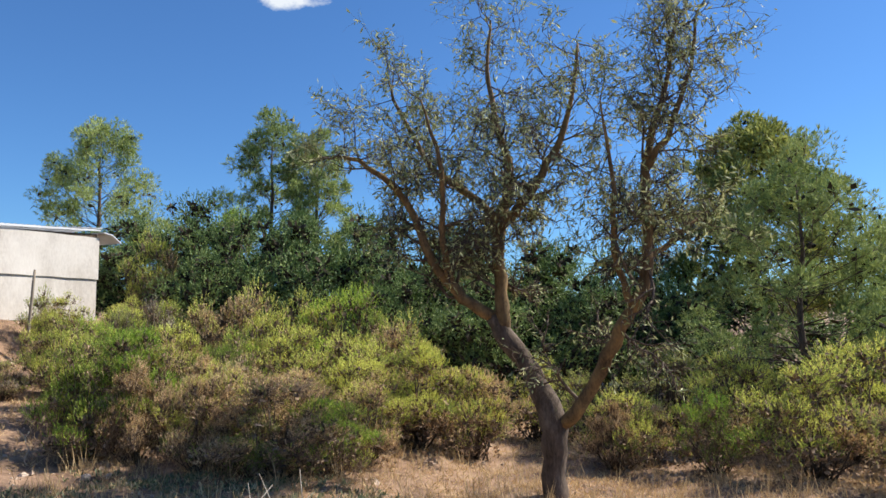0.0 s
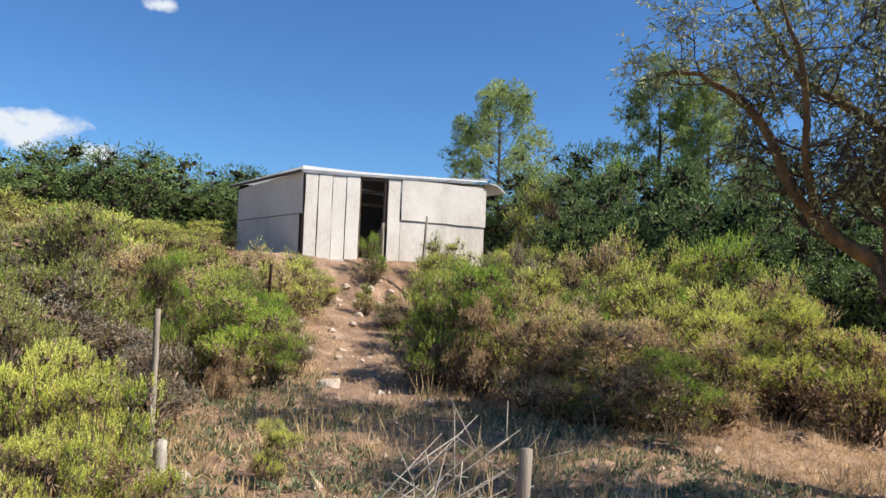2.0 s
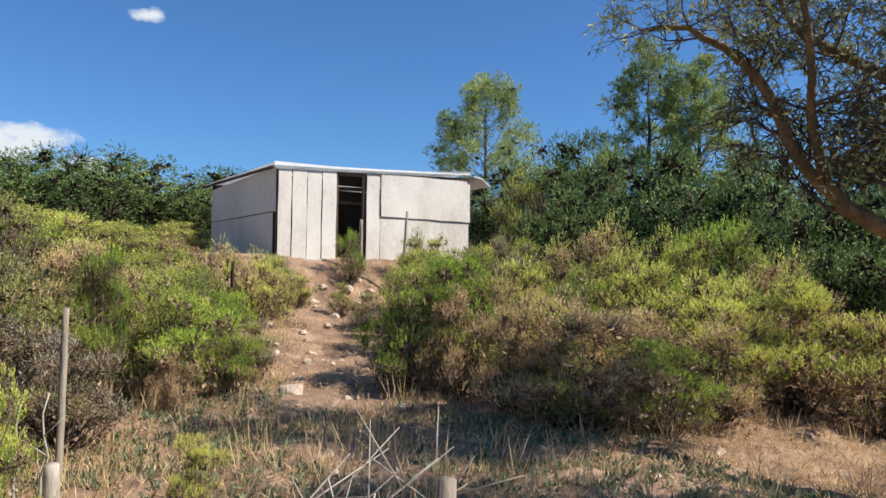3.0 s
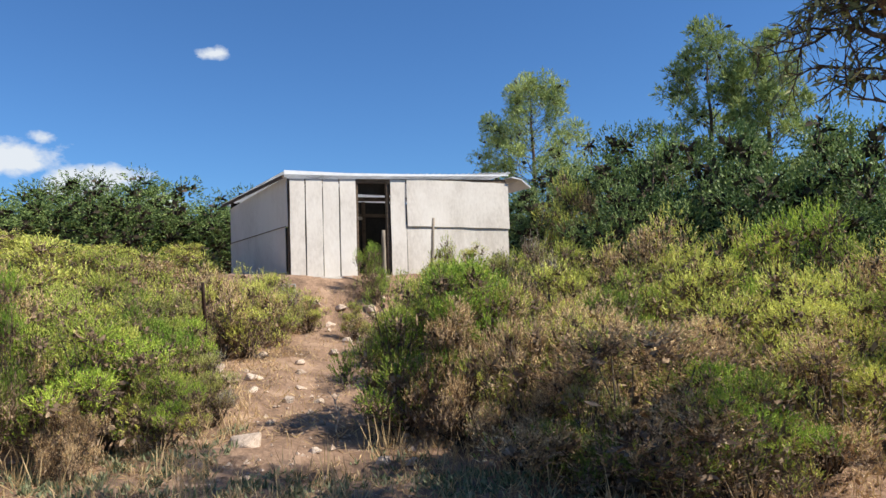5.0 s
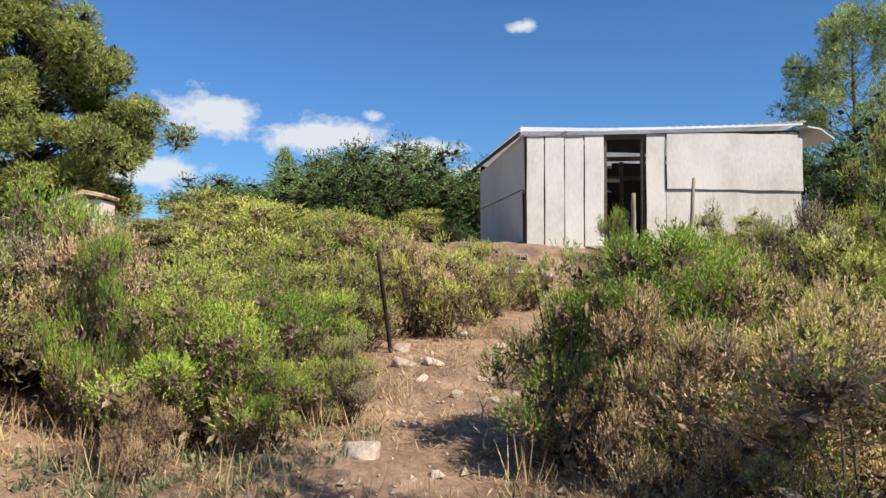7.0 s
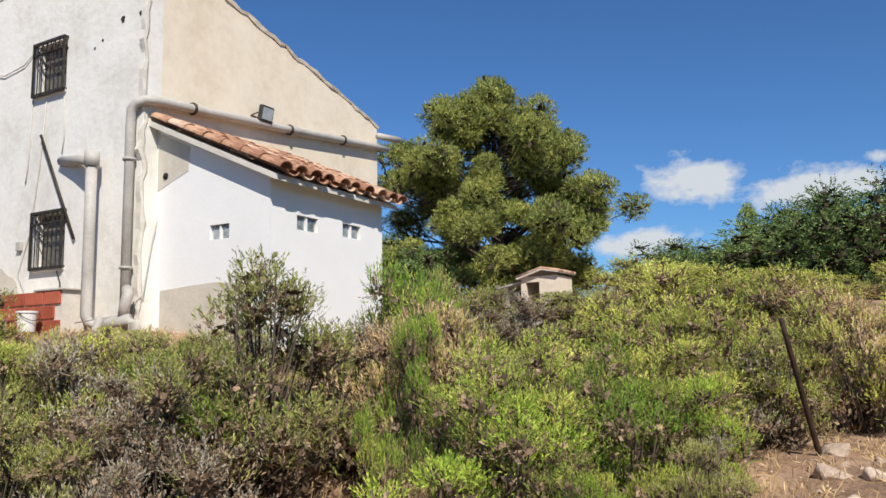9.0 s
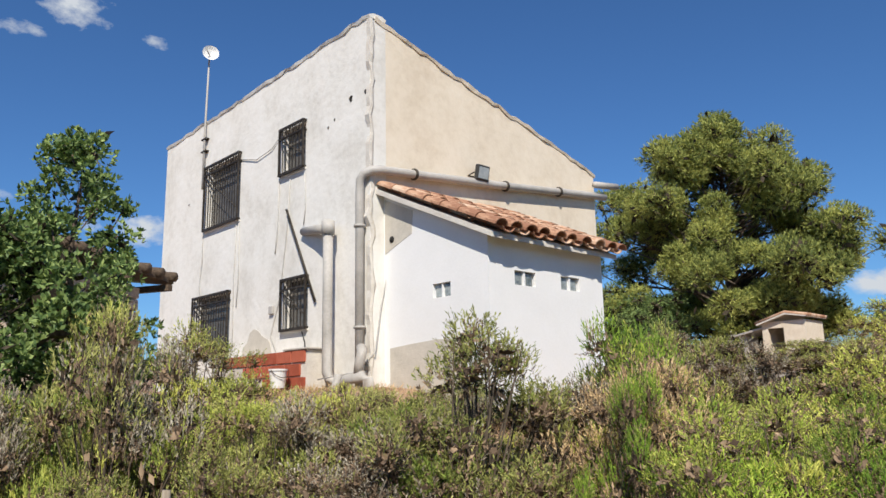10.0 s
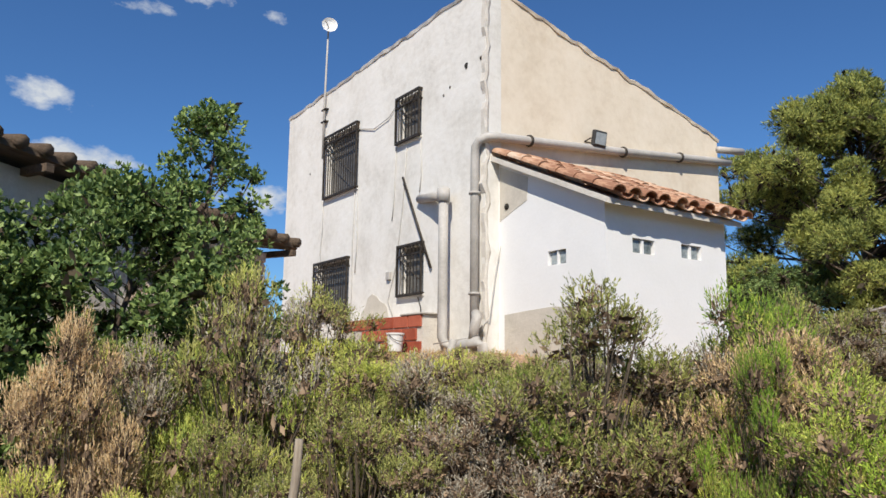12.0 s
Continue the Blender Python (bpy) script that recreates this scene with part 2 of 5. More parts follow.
def tube_arrays(pts, radii, sides=6):
    """Verts and faces of a tapering tube along points."""
    pts = [Vector(p) for p in pts]
    verts, faces = [], []
    ref = Vector((0.31, 0.87, 0.38))
    for i, p in enumerate(pts):
        d = (pts[min(i + 1, len(pts) - 1)] - pts[max(i - 1, 0)]).normalized()
        a = d.cross(ref)
        if a.length < 0.05:
            a = d.cross(Vector((1, 0, 0)))
        a.normalize()
        b = d.cross(a)
        for k in range(sides):
            t = 2 * math.pi * k / sides
            verts.append(p + (a * math.cos(t) + b * math.sin(t)) * radii[i])
    for i in range(len(pts) - 1):
        for k in range(sides):
            k2 = (k + 1) % sides
            faces.append((i * sides + k, i * sides + k2, (i + 1) * sides + k2, (i + 1) * sides + k))
    faces.append(tuple(range(sides))[::-1])
    faces.append(tuple((len(pts) - 1) * sides + k for k in range(sides)))
    return verts, faces


class Tubes:
    def __init__(self):
        self.v, self.f = [], []

    def add(self, pts, radii, sides=6):
        v, f = tube_arrays(pts, radii, sides)
        o = len(self.v)
        self.v += [tuple(q) for q in v]
        self.f += [tuple(i + o for i in q) for q in f]

    def mesh(self, name, mat, smooth=True):
        return mesh_of(name, self.v, self.f, mat, smooth=smooth)


def pipe(name, pts, r, mat, parent, label="", sides=10):
    t = Tubes()
    t.add(pts, [r] * len(pts), sides)
    return part(name, t.mesh(name, mat), mat, parent, label)


def blades(rng, P, D, length, width, face=None):
    """Diamond leaves from points P along directions D, one quad each; face turns their flat sides that way, loosely."""
    n = len(P)
    D = D / np.maximum(np.linalg.norm(D, axis=1, keepdims=True), 1e-6)
    S = np.cross(D, rng.normal(size=(n, 3)) if face is None else face + rng.normal(0, 0.45, (n, 3)))
    S /= np.maximum(np.linalg.norm(S, axis=1, keepdims=True), 1e-6)
    L = (length * rng.uniform(0.7, 1.3, (n, 1)))
    W = (width * rng.uniform(0.7, 1.3, (n, 1))) / 2
    V = np.stack([P, P + D * L * 0.55 + S * W, P + D * L, P + D * L * 0.55 - S * W], axis=1).reshape(-1, 3)
    F = np.arange(4 * n).reshape(-1, 4)
    return V, F


# ---- ground ----
def ss(a, b, x):
    u = np.clip((np.asarray(x, dtype=float) - a) / (b - a), 0, 1)
    return u * u * (3 - 2 * u)


def ground_z(x, y):
    """Height of the land: a track, a bank that climbs to a shelf, and gentle hills beyond."""
    near_house = 1 - ss(4, 7, y)
    z = -0.4 * ss(0, 4, y) + 0.15 * ss(-1, -3.5, x) - 0.15 * ss(5, 9, y) * ss(-3, -1, x)
    front = (np.asarray(x) + 14.86) * 0.969 - (np.asarray(y) - 13.36) * 0.246
    rise = np.interp(front, [-0.3, 0.35, 0.95, 1.6, 2.4, 4.4, 5.9, 7.4, 9.0, 10.0], [2.13, 1.96, 1.62, 1.04, 0.92, 0.66, 0.42, 0.22, 0.04, 0.0])
    z = z + rise * (1 - near_house) + 1.55 * ss(-5.5, -14, x) * near_house
    far = np.hypot(np.asarray(x) + 5, np.asarray(y) - 8)
    z = z + 1.2 * ss(-18, -45, x) + 2.0 * ss(20, 60, far) + 9 * ss(60, 320, far)
    z = z + 0.05 * np.sin(1.7 * x + 0.6 * y) * np.sin(1.1 * y - 0.4 * x) + 0.03 * np.sin(4.1 * x + 1.3) * np.sin(3.7 * y)
    return z


def gz(x, y):
    return float(ground_z(x, y))


def build_ground():
    def axis(lo, hi, c0, c1):
        inner = np.arange(c0, c1 + 0.01, 0.16)
        left = c0 - np.geomspace(0.3, c0 - lo, 26)[::-1]
        right = c1 + np.geomspace(0.3, hi - c1, 26)
        return np.concatenate([left, inner, right])
    X, Y = axis(-900, 900, -19, 5), axis(-900, 900, -4, 20)
    gx, gy = np.meshgrid(X, Y, indexing="ij")
    rng = np.random.default_rng(3)
    gzv = ground_z(gx, gy) + rng.normal(0, 0.012, gx.shape)
    V = np.stack([gx, gy, gzv], -1).reshape(-1, 3)
    ny = len(Y)
    i, j = np.meshgrid(np.arange(len(X) - 1), np.arange(ny - 1), indexing="ij")
    a = (i * ny + j).ravel()
    F = np.stack([a, a + ny, a + ny + 1, a + 1], -1)
    ob = new("ground", mesh_of("ground", V, F, M_EARTH, smooth=True))
    tagged(ob, "dry reddish-brown earth bank with stones and litter", "ground", kind="structure")


build_ground()


# ---- house ----
def holed_wall(w, h, t, holes):
    """A wall w long (x) and h high (z), t thick (y from 0 to t), with rectangular holes (x0, x1, z0, z1) through it."""
    bm = bmesh.new()
    xs = sorted({0, w, *[v for q in holes for v in q[:2]]})
    zs = sorted({0, h, *[v for q in holes for v in q[2:]]})

    def quad(*p):
        bm.faces.new([bm.verts.new(v) for v in p])
    for i in range(len(xs) - 1):
        for k in range(len(zs) - 1):
            a, b, c, d = xs[i], xs[i + 1], zs[k], zs[k + 1]
            if any(q[0] <= a and b <= q[1] and q[2] <= c and d <= q[3] for q in holes):
                continue
            quad((a, 0, c), (b, 0, c), (b, 0, d), (a, 0, d))
            quad((a, t, c), (a, t, d), (b, t, d), (b, t, c))
    for a, b, c, d in [*holes, (0, w, 0, h)]:
        quad((a, 0, c), (a, t, c), (b, t, c), (b, 0, c))
        quad((a, 0, d), (b, 0, d), (b, t, d), (a, t, d))
        quad((a, 0, c), (a, 0, d), (a, t, d), (a, t, c))
        quad((b, 0, c), (b, t, c), (b, t, d), (b, 0, d))
    bmesh.ops.remove_doubles(bm, verts=bm.verts, dist=1e-4)
    return bm


HOUSE = pose(-13.095, 0.326, 0.0, 0, 0, 164.0)
# facade windows along the long wall: distance from the corner, bottom and top
FACADE = [(4.52, 6.08, 5.30, 6.76), (2.0, 2.83, 5.84, 6.76), (4.80, 6.42, 2.52, 3.77), (1.85, 2.67, 2.77, 3.71)]


def window_grille(house, y0, y1, z0, z1):
    win = new("window")
    win.parent = house
    tagged(win, "dark iron grille over a small deep-set window")
    part("pane", boxed(0.16, 0.18, y0, y1, z0, z1), M_PANE, win, "dark window pane")
    fr = bmesh.new()
    o = 0.03
    for a, b, c, d in ((y0 - o, y1 + o, z1 - 0.02, z1 + 0.03), (y0 - o, y1 + o, z0 - 0.03, z0 + 0.02), (y0 - o, y1 + o, z1 - 0.20, z1 - 0.17)):
        box(fr, -0.09, -0.055, a, b, c, d)
        box(fr, -0.09, 0.02, a, a + 0.025, c, d)
        box(fr, -0.09, 0.02, b - 0.025, b, c, d)
    for a in (y0 - o, y1 + o - 0.035):
        box(fr, -0.092, -0.053, a, a + 0.03, z0 - 0.03, z1 + 0.03)
    part("grille_frame", fr, M_IRON, win)
    n = max(5, round((y1 - y0) / 0.115))
    bar = bmesh.new()
    box(bar, -0.082, -0.066, -0.008, 0.008, z0, z1)
    first = part("bar", bar, M_IRON, win)
    for i in range(n + 1):
        y = y0 + (y1 - y0) * i / n
        b = first if i == 0 else new("bar", first.data)
        b.parent, b.location = win, (0, y, 0)
    t = Tubes()
    t.add([(-0.097, y1, z1 - 0.18), (-0.097, y0, z0 + 0.25)], [0.011, 0.011], 5)
    k = 5
    for i in range(k):
        a, b = y0 + (y1 - y0) * i / k, y0 + (y1 - y0) * (i + 1) / k
        t.add([(-0.08, a, z1 - 0.17), (-0.08, (a + b) / 2, z1), (-0.08, b, z1 - 0.17)], [0.008] * 3, 4)
    part("brace", t.mesh("brace", M_IRON), M_IRON, win)
    part("window_sill", boxed(-0.03, 0.15, y0 - 0.03, y1 + 0.03, z0 - 0.05, z0 - 0.003), M_LIME, win)


def rough_edge(rng, p0, p1, thick, n):
    """A lumpy mortar edge along a sloping wall top."""
    bm = bmesh.new()
    p0, p1 = Vector(p0), Vector(p1)
    rings = []
    across = Vector((0, 0, 1)).cross((p1 - p0)).normalized()
    for i in range(n + 1):
        c = p0.lerp(p1, i / n) + Vector((0, 0, rng.normal(0, 0.018)))
        w, hh = thick + rng.normal(0, 0.012), 0.06 + rng.normal(0, 0.016)
        rings.append([bm.verts.new(c + across * u * w + Vector((0, 0, v * hh))) for u, v in ((-0.5, -0.7), (-0.56, 0.2), (-0.28, 1.0), (0.28, 1.0), (0.56, 0.2), (0.5, -0.7))])
    for a, b in zip(rings, rings[1:]):
        for k in range(6):
            bm.faces.new((a[k], a[(k + 1) % 6], b[(k + 1) % 6], b[k]))
    bm.faces.new(rings[0])
    bm.faces.new(rings[-1][::-1])
    return bm


def build_house():
    rng = np.random.default_rng(5)
    house = new("house")
    house.matrix_world = HOUSE
    tagged(house, "two-storey rendered farmhouse with barred windows and lean-to", "house")
    t = 0.35
    # long facade: local wall runs along +y, its outside faces -x
    bm = holed_wall(8.4, 6.9, t, [(a, b, c - 0.6, d - 0.6) for a, b, c, d in FACADE])
    bmesh.ops.transform(bm, matrix=Matrix(((0, 1, 0, 0), (1, 0, 0, 0), (0, 0, 1, 0.6), (0, 0, 0, 1))), verts=bm.verts)
    prism(bm, [(0, 7.5), (8.4, 7.5), (8.4, 7.86), (0, 8.16)], "x", 0, t)
    part("facade_wall", bm, M_LIME, house, "uneven limewashed facade wall")
    gable = bmesh.new()
    prism(gable, [(t, 0.6), (6.45, 0.6), (6.45, 6.42), (t, 8.06)], "y", 0.003, t)
    part("gable_wall", gable, M_CREAM, house, "cream rendered gable wall")
    other = bmesh.new()
    prism(other, [(t, 0.6), (6.45, 0.6), (6.45, 6.3), (t, 7.75)], "y", 8.4 - t, 8.397)
    part("gable_wall", other, M_LIME, house)
    part("back_wall", boxed(6.1, 6.447, t, 8.4 - t, 0.6, 6.3), M_CREAM, house)
    roof = bmesh.new()
    prism(roof, [(0.2, 7.86), (6.75, 6.1), (6.75, 6.22), (0.2, 7.98)], "y", 0.25, 8.2)
    part("roof", roof, M_TILE, house)
    part("mortar_coping", rough_edge(rng, (0.16, -0.02, 8.16), (0.16, 8.42, 7.86), 0.36, 46), M_LIME, house)
    part("mortar_coping", rough_edge(rng, (0.1, 0.15, 8.12), (6.5, 0.15, 6.44), 0.34, 36), M_CREAM, house)
    quoin = rough_edge(rng, (0, 0, 0), (6.6, 0, 0), 0.10, 40)
    bmesh.ops.transform(quoin, matrix=pose(0.03, 0.03, 8.1, 0, 90, 0), verts=quoin.verts)
    part("corner_mortar", quoin, M_MORTAR, house, "chipped mortar at the corner")
    for w in FACADE:
        window_grille(house, *w)
    # bare patches, holes and the brick bench at the foot of the facade
    def blotch(name, mat, cy, cz, ry, rz, label):
        b = bmesh.new()
        pts = []
        for i in range(22):
            a = 2 * math.pi * i / 22
            k = 1 + 0.16 * math.sin(3 * a + cy) + 0.10 * math.sin(5 * a + 1)
            pts.append((cy + ry * k * math.cos(a), cz + rz * k * math.sin(a)))
        prism(b, pts, "x", -0.008, 0.01)
        part(name, b, mat, house, label)
    blotch("bare_patch", M_PATCH, 3.65, 2.48, 0.55, 0.33, "bare mortar patch in the limewash")
    blotch("bare_patch", M_PATCH, 7.9, 3.0, 0.22, 0.12, "flaked limewash patch")
    # no openings here: flat dark discs carry the shade of small holes as colour
    for cy, cz, r in ((0.55, 6.75, 0.045), (0.12, 6.75, 0.03), (1.05, 6.5, 0.02), (1.25, 6.4, 0.02), (7.0, 6.1, 0.02)):
        blotch("hole", M_SHADE, cy, cz, r, r * 1.3, "hole in the wall drawn as a shade-dark disc")
    bench = part("brick_plinth", boxed(-0.42, -0.02, 1.2, 4.40, 0.7, 2.32), M_MORTAR, house, "mortared plinth of red hollow bricks")
    brick = None
    for row in range(3):
        y = 1.22 + (0.15 if row % 2 else 0)
        while y < 4.38:
            y1 = min(y + rng.uniform(0.40, 0.56), 4.40)
            if not (row > 0 and y > 3.1) and not (row == 2 and y > 2.5):
                b = part("brick", boxed(-0.452, -0.40, y + 0.015, y1 - 0.015, 2.33 - 0.23 * (row + 1) + 0.015, 2.33 - 0.23 * row - 0.012, bevel=0.006), M_BRICK, bench)
            y = y1
    part("render_skin", boxed(-0.435, -0.423, 3.1, 4.39, 1.1, 2.085), M_PATCH, bench, "sandy render skin")
    part("slab", boxed(-0.47, 0.0, 1.15, 1.9, 2.322, 2.36, bevel=0.01), M_CONCRETE, bench)
    # waste and rain pipes
    pipe("stub_pipe", [(-0.02, 1.98, 4.56), (-0.14, 1.4, 4.48), (-0.25, 0.95, 4.40)], 0.085, M_PIPE, house, "grey stub of waste pipe")
    pipe("collar", [(-0.25, 0.86, 4.28), (-0.25, 0.86, 4.52)], 0.12, M_PIPE, house)
    pipe("waste_pipe", [(-0.25, 0.86, 4.45), (-0.25, 0.86, 3.0), (-0.25, 0.86, 1.92), (-0.24, 0.80, 1.8), (-0.17, 0.7, 1.76), (-0.22, 0.35, 1.78), (-0.25, -0.15, 1.82), (-0.25, -0.27, 1.76), (-0.25, -0.30, 1.5)], 0.088, M_PIPE, house, "thick grey waste pipe")
    pipe("rain_pipe", [(-0.11, 0.14, 1.4), (-0.11, 0.14, 4.9), (-0.11, 0.13, 5.12), (-0.09, 0.05, 5.22), (-0.03, -0.08, 5.26), (0.15, -0.11, 5.29), (3.0, -0.11, 5.55), (5.9, -0.11, 5.86), (6.7, -0.11, 5.93)], 0.078, M_PIPE, house, "grey rain pipe running round the corner")
    for p in ((0.9, 5.36), (3.3, 5.58), (5.0, 5.765)):
        pipe("pipe_clip", [(p[0] - 0.02, -0.11, p[1] - 0.005), (p[0] + 0.02, -0.11, p[1])], 0.108, M_IRON, house)
    for z in (2.6, 4.3):
        pipe("pipe_clip", [(-0.11, 0.14, z), (-0.11, 0.14, z + 0.04)], 0.105, M_PIPE, house)
    pipe("gutter_end", [(6.2, -0.20, 6.12), (6.6, -0.22, 6.16), (7.0, -0.25, 6.2)], 0.075, M_PIPE, house, "grey pipe end under the eave")
    pipe("elbow", [(-0.22, 0.02, 1.85), (-0.25, -0.05, 2.05), (-0.24, -0.1, 2.2), (-0.2, -0.02, 2.28)], 0.085, M_PIPE, house)
    pipe("prop", [(-0.62, 0.25, 1.4), (-0.50, 0.16, 1.85)], 0.06, M_PIPE, house)
    # cables
    for pts, mat in (([(-0.02, 6.2, 5.3), (-0.03, 6.15, 4.6), (-0.02, 6.25, 4.0), (-0.02, 6.1, 3.6)], M_WIRE), ([(-0.02, 4.6, 5.3), (-0.02, 4.66, 4.0), (-0.02, 4.62, 2.9), (-0.03, 4.7, 2.0)], M_WIRE),
                     ([(-0.02, 4.5, 5.2), (-0.02, 4.45, 4.0), (-0.02, 4.5, 3.4)], M_WIRE), ([(-0.02, 4.5, 6.6), (-0.03, 3.8, 6.42), (-0.03, 3.2, 6.5), (-0.02, 2.85, 6.72)], M_WIRE),
                     ([(-0.02, 2.9, 5.8), (-0.02, 2.95, 4.6), (-0.02, 3.0, 4.3)], M_WIRE), ([(-0.02, 2.5, 5.7), (-0.02, 2.6, 4.6), (-0.02, 2.8, 3.4), (-0.02, 3.1, 2.7), (-0.02, 2.9, 2.4)], M_WIRE),
                     ([(-0.02, 2.0, 5.7), (-0.02, 1.95, 5.0), (-0.02, 2.0, 4.7)], M_WIRE), ([(-0.02, 2.0, 2.7), (-0.05, 1.85, 2.5), (-0.05, 1.85, 2.3)], M_CABLE),
                     ([(0.9, -0.02, 5.1), (0.45, -0.05, 4.0), (0.2, -0.04, 3.0), (0.05, -0.06, 2.2), (-0.2, 0.1, 1.9), (-0.4, 0.9, 1.8)], M_WIRE)):
        pipe("cable", pts, 0.011, mat, house, sides=5)
    pipe("leaning_rod", [(-0.06, 2.55, 5.1), (-0.04, 1.55, 3.2)], 0.024, M_IRON, house, "rusty rod fixed across the facade", 6)
    meter = boxed(-0.06, 0.0, 3.0, 3.14, 3.12, 3.28, bevel=0.01)
    part("switch_box", meter, M_PIPE, house)
    # lean-to with tiled roof
    ax0, ax1, ay = 0.3, 3.1, -2.4
    side_holes = [(1.20, 1.60, 2.38, 2.60)]
    bm = holed_wall(2.4, 3.15, 0.2, side_holes)
    prism(bm, [(0, 3.15), (2.4, 3.15), (2.4, 3.22), (0, 4.27)], "y", 0, 0.2)
    bmesh.ops.transform(bm, matrix=Matrix(((0, 1, 0, ax0), (-1, 0, 0, -0.002), (0, 0, 1, 0.6), (0, 0, 0, 1))), verts=bm.verts)
    part("side_wall", bm, M_WHITE, house, "white painted lean-to side wall")
    bm = holed_wall(ax1 - ax0 - 0.2, 3.2, 0.2, [(0.57 - 0.2, 1.06 - 0.2, 2.50, 2.72), (1.68 - 0.2, 2.17 - 0.2, 2.52, 2.74)])
    bmesh.ops.transform(bm, matrix=pose(ax0 + 0.2, ay, 0.6), verts=bm.verts)
    part("front_wall", bm, M_WHITE, house, "white painted lean-to front wall")
    bm = bmesh.new()
    prism(bm, [(ay + 0.2, 0.6), (0, 0.6), (0, 4.86), (ay + 0.2, 3.84)], "x", ax1 - 0.2, ax1 - 0.003)
    part("side_wall", bm, M_WHITE, house)
    part("front_wall", boxed(ax0, ax0 + 0.2, ay, ay + 0.002, 0.6, 3.75), M_WHITE, house)
    # unpainted mortar high on the side wall, damp band at its foot
    bm = bmesh.new()
    prism(bm, [(-0.03, 3.85), (-0.03, 4.8), (-0.75, 4.48), (-0.72, 4.1), (-0.35, 3.97)], "x", ax0 - 0.006, ax0 + 0.01)
    part("bare_patch", bm, M_PATCH, house, "unpainted mortar patch")
    bm = bmesh.new()
    prism(bm, [(-0.15, 0.8), (-0.15, 2.27), (-0.7, 2.31), (-1.3, 2.34), (-1.9, 2.30), (-1.95, 0.8)], "x", ax0 - 0.006, ax0 + 0.01)
    part("bare_patch", bm, M_PATCH, house, "grey damp band low on the white wall")
    # solid dark disc that paints the shade of the vent opening
    pipe("vent_hole", [(ax0 - 0.02, -0.22, 4.08), (ax0 + 0.02, -0.22, 4.08)], 0.055, M_SHADE, house)
    # glass blocks in pairs
    def blocks(x0, z0, face):
        win = new("window")
        win.parent = house
        tagged(win, "pair of glass blocks set in the wall")
        for k in range(2):
            if face == "front":
                part("glass_block", boxed(x0 + 0.02 + 0.24 * k, x0 + 0.23 + 0.24 * k, ay + 0.05, ay + 0.13, z0 + 0.01, z0 + 0.21, bevel=0.015), M_BLOCKGLASS, win)
            else:
                part("glass_block", boxed(ax0 + 0.05, ax0 + 0.13, x0 + 0.01 + 0.2 * k, x0 + 0.19 + 0.2 * k, z0 + 0.01, z0 + 0.21, bevel=0.015), M_BLOCKGLASS, win)
        if face == "front":
            part("mullion", boxed(x0 + 0.225, x0 + 0.265, ay + 0.02, ay + 0.15, z0, z0 + 0.22), M_WHITE, win)
        else:
            part("mullion", boxed(ax0 + 0.02, ax0 + 0.15, x0 + 0.185, x0 + 0.215, z0, z0 + 0.22), M_WHITE, win)
    blocks(ax0 + 0.57, 3.10, "front")
    blocks(ax0 + 1.68, 3.12, "front")
    blocks(-1.60, 2.98, "side")
    # roof: boarding and half-round tiles in columns running down the slope
    roof = new("lean_to_roof")
    roof.parent = house
    tagged(roof, "weathered terracotta half-round tile roof")
    y_top, z_top, y_low, z_low = 0.0, 5.00, -2.72, 3.80
    slab = bmesh.new()
    prism(slab, [(y_top, z_top - 0.11), (y_low + 0.08, z_low - 0.10), (y_low + 0.08, z_low - 0.02), (y_top, z_top - 0.02)], "x", 0.12, 3.22)
    part("boarding", slab, M_MORTAR, roof, "pale mortar bed")
    slope = Vector((0, y_low - y_top, z_low - z_top))
    run = slope.length
    down = slope.normalized()
    norm = Vector((0, -down.z, down.y)) * -1
    if norm.z < 0:
        norm = -norm

    def tile_mesh(flip):
        bm = bmesh.new()
        rows = []
        for s, r in ((0.0, 0.088), (0.46, 0.112)):
            for rr in (r, r - 0.016):
                ring = []
                for k in range(9):
                    a = math.pi * k / 8
                    h = rr * math.sin(a) * (-0.7 if flip else 0.95)
                    p = Vector((rr * math.cos(a), 0, 0)) + down * s + norm * h
                    ring.append(bm.verts.new(p))
                rows.append(ring)
        def strip(a, b):
            for k in range(8):
                bm.faces.new((a[k], a[k + 1], b[k + 1], b[k]))
        strip(rows[0], rows[2]), strip(rows[3], rows[1]), strip(rows[2], rows[3]), strip(rows[1], rows[0])
        for k in (0, 8):
            bm.faces.new((rows[0][k], rows[1][k], rows[3][k], rows[2][k]))
        bmesh.ops.recalc_face_normals(bm, faces=bm.faces)
        me = bpy.data.meshes.new("roof_tile")
        bm.to_mesh(me)
        bm.free()
        me.materials.append(M_TILE)
        me.polygons.foreach_set("use_smooth", [False] * len(me.polygons))
        return me
    cover_me, pan_me = tile_mesh(False), tile_mesh(True)
    cols, courses = 10, 7
    for c in range(cols):
        x = 0.22 + c * (3.25 - 0.22) / (cols - 1)
        for r in range(courses):
            s = (run - 0.46) * r / (courses - 1)
            o = Vector((x + rng.normal(0, 0.008), 0, z_top)) + down * (s + rng.normal(0, 0.012)) + norm * (0.06 + rng.normal(0, 0.005))
            ob = new("roof_tile", cover_me)
            ob.parent = roof
            ob.matrix_local = Matrix.Translation(o) @ pose(0, 0, 0, 0, 0, rng.normal(0, 1.5)) @ Matrix.Diagonal((1.25, 1, 1, 1))
            if c < cols - 1:
                ob = new("roof_tile", pan_me)
                ob.parent = roof
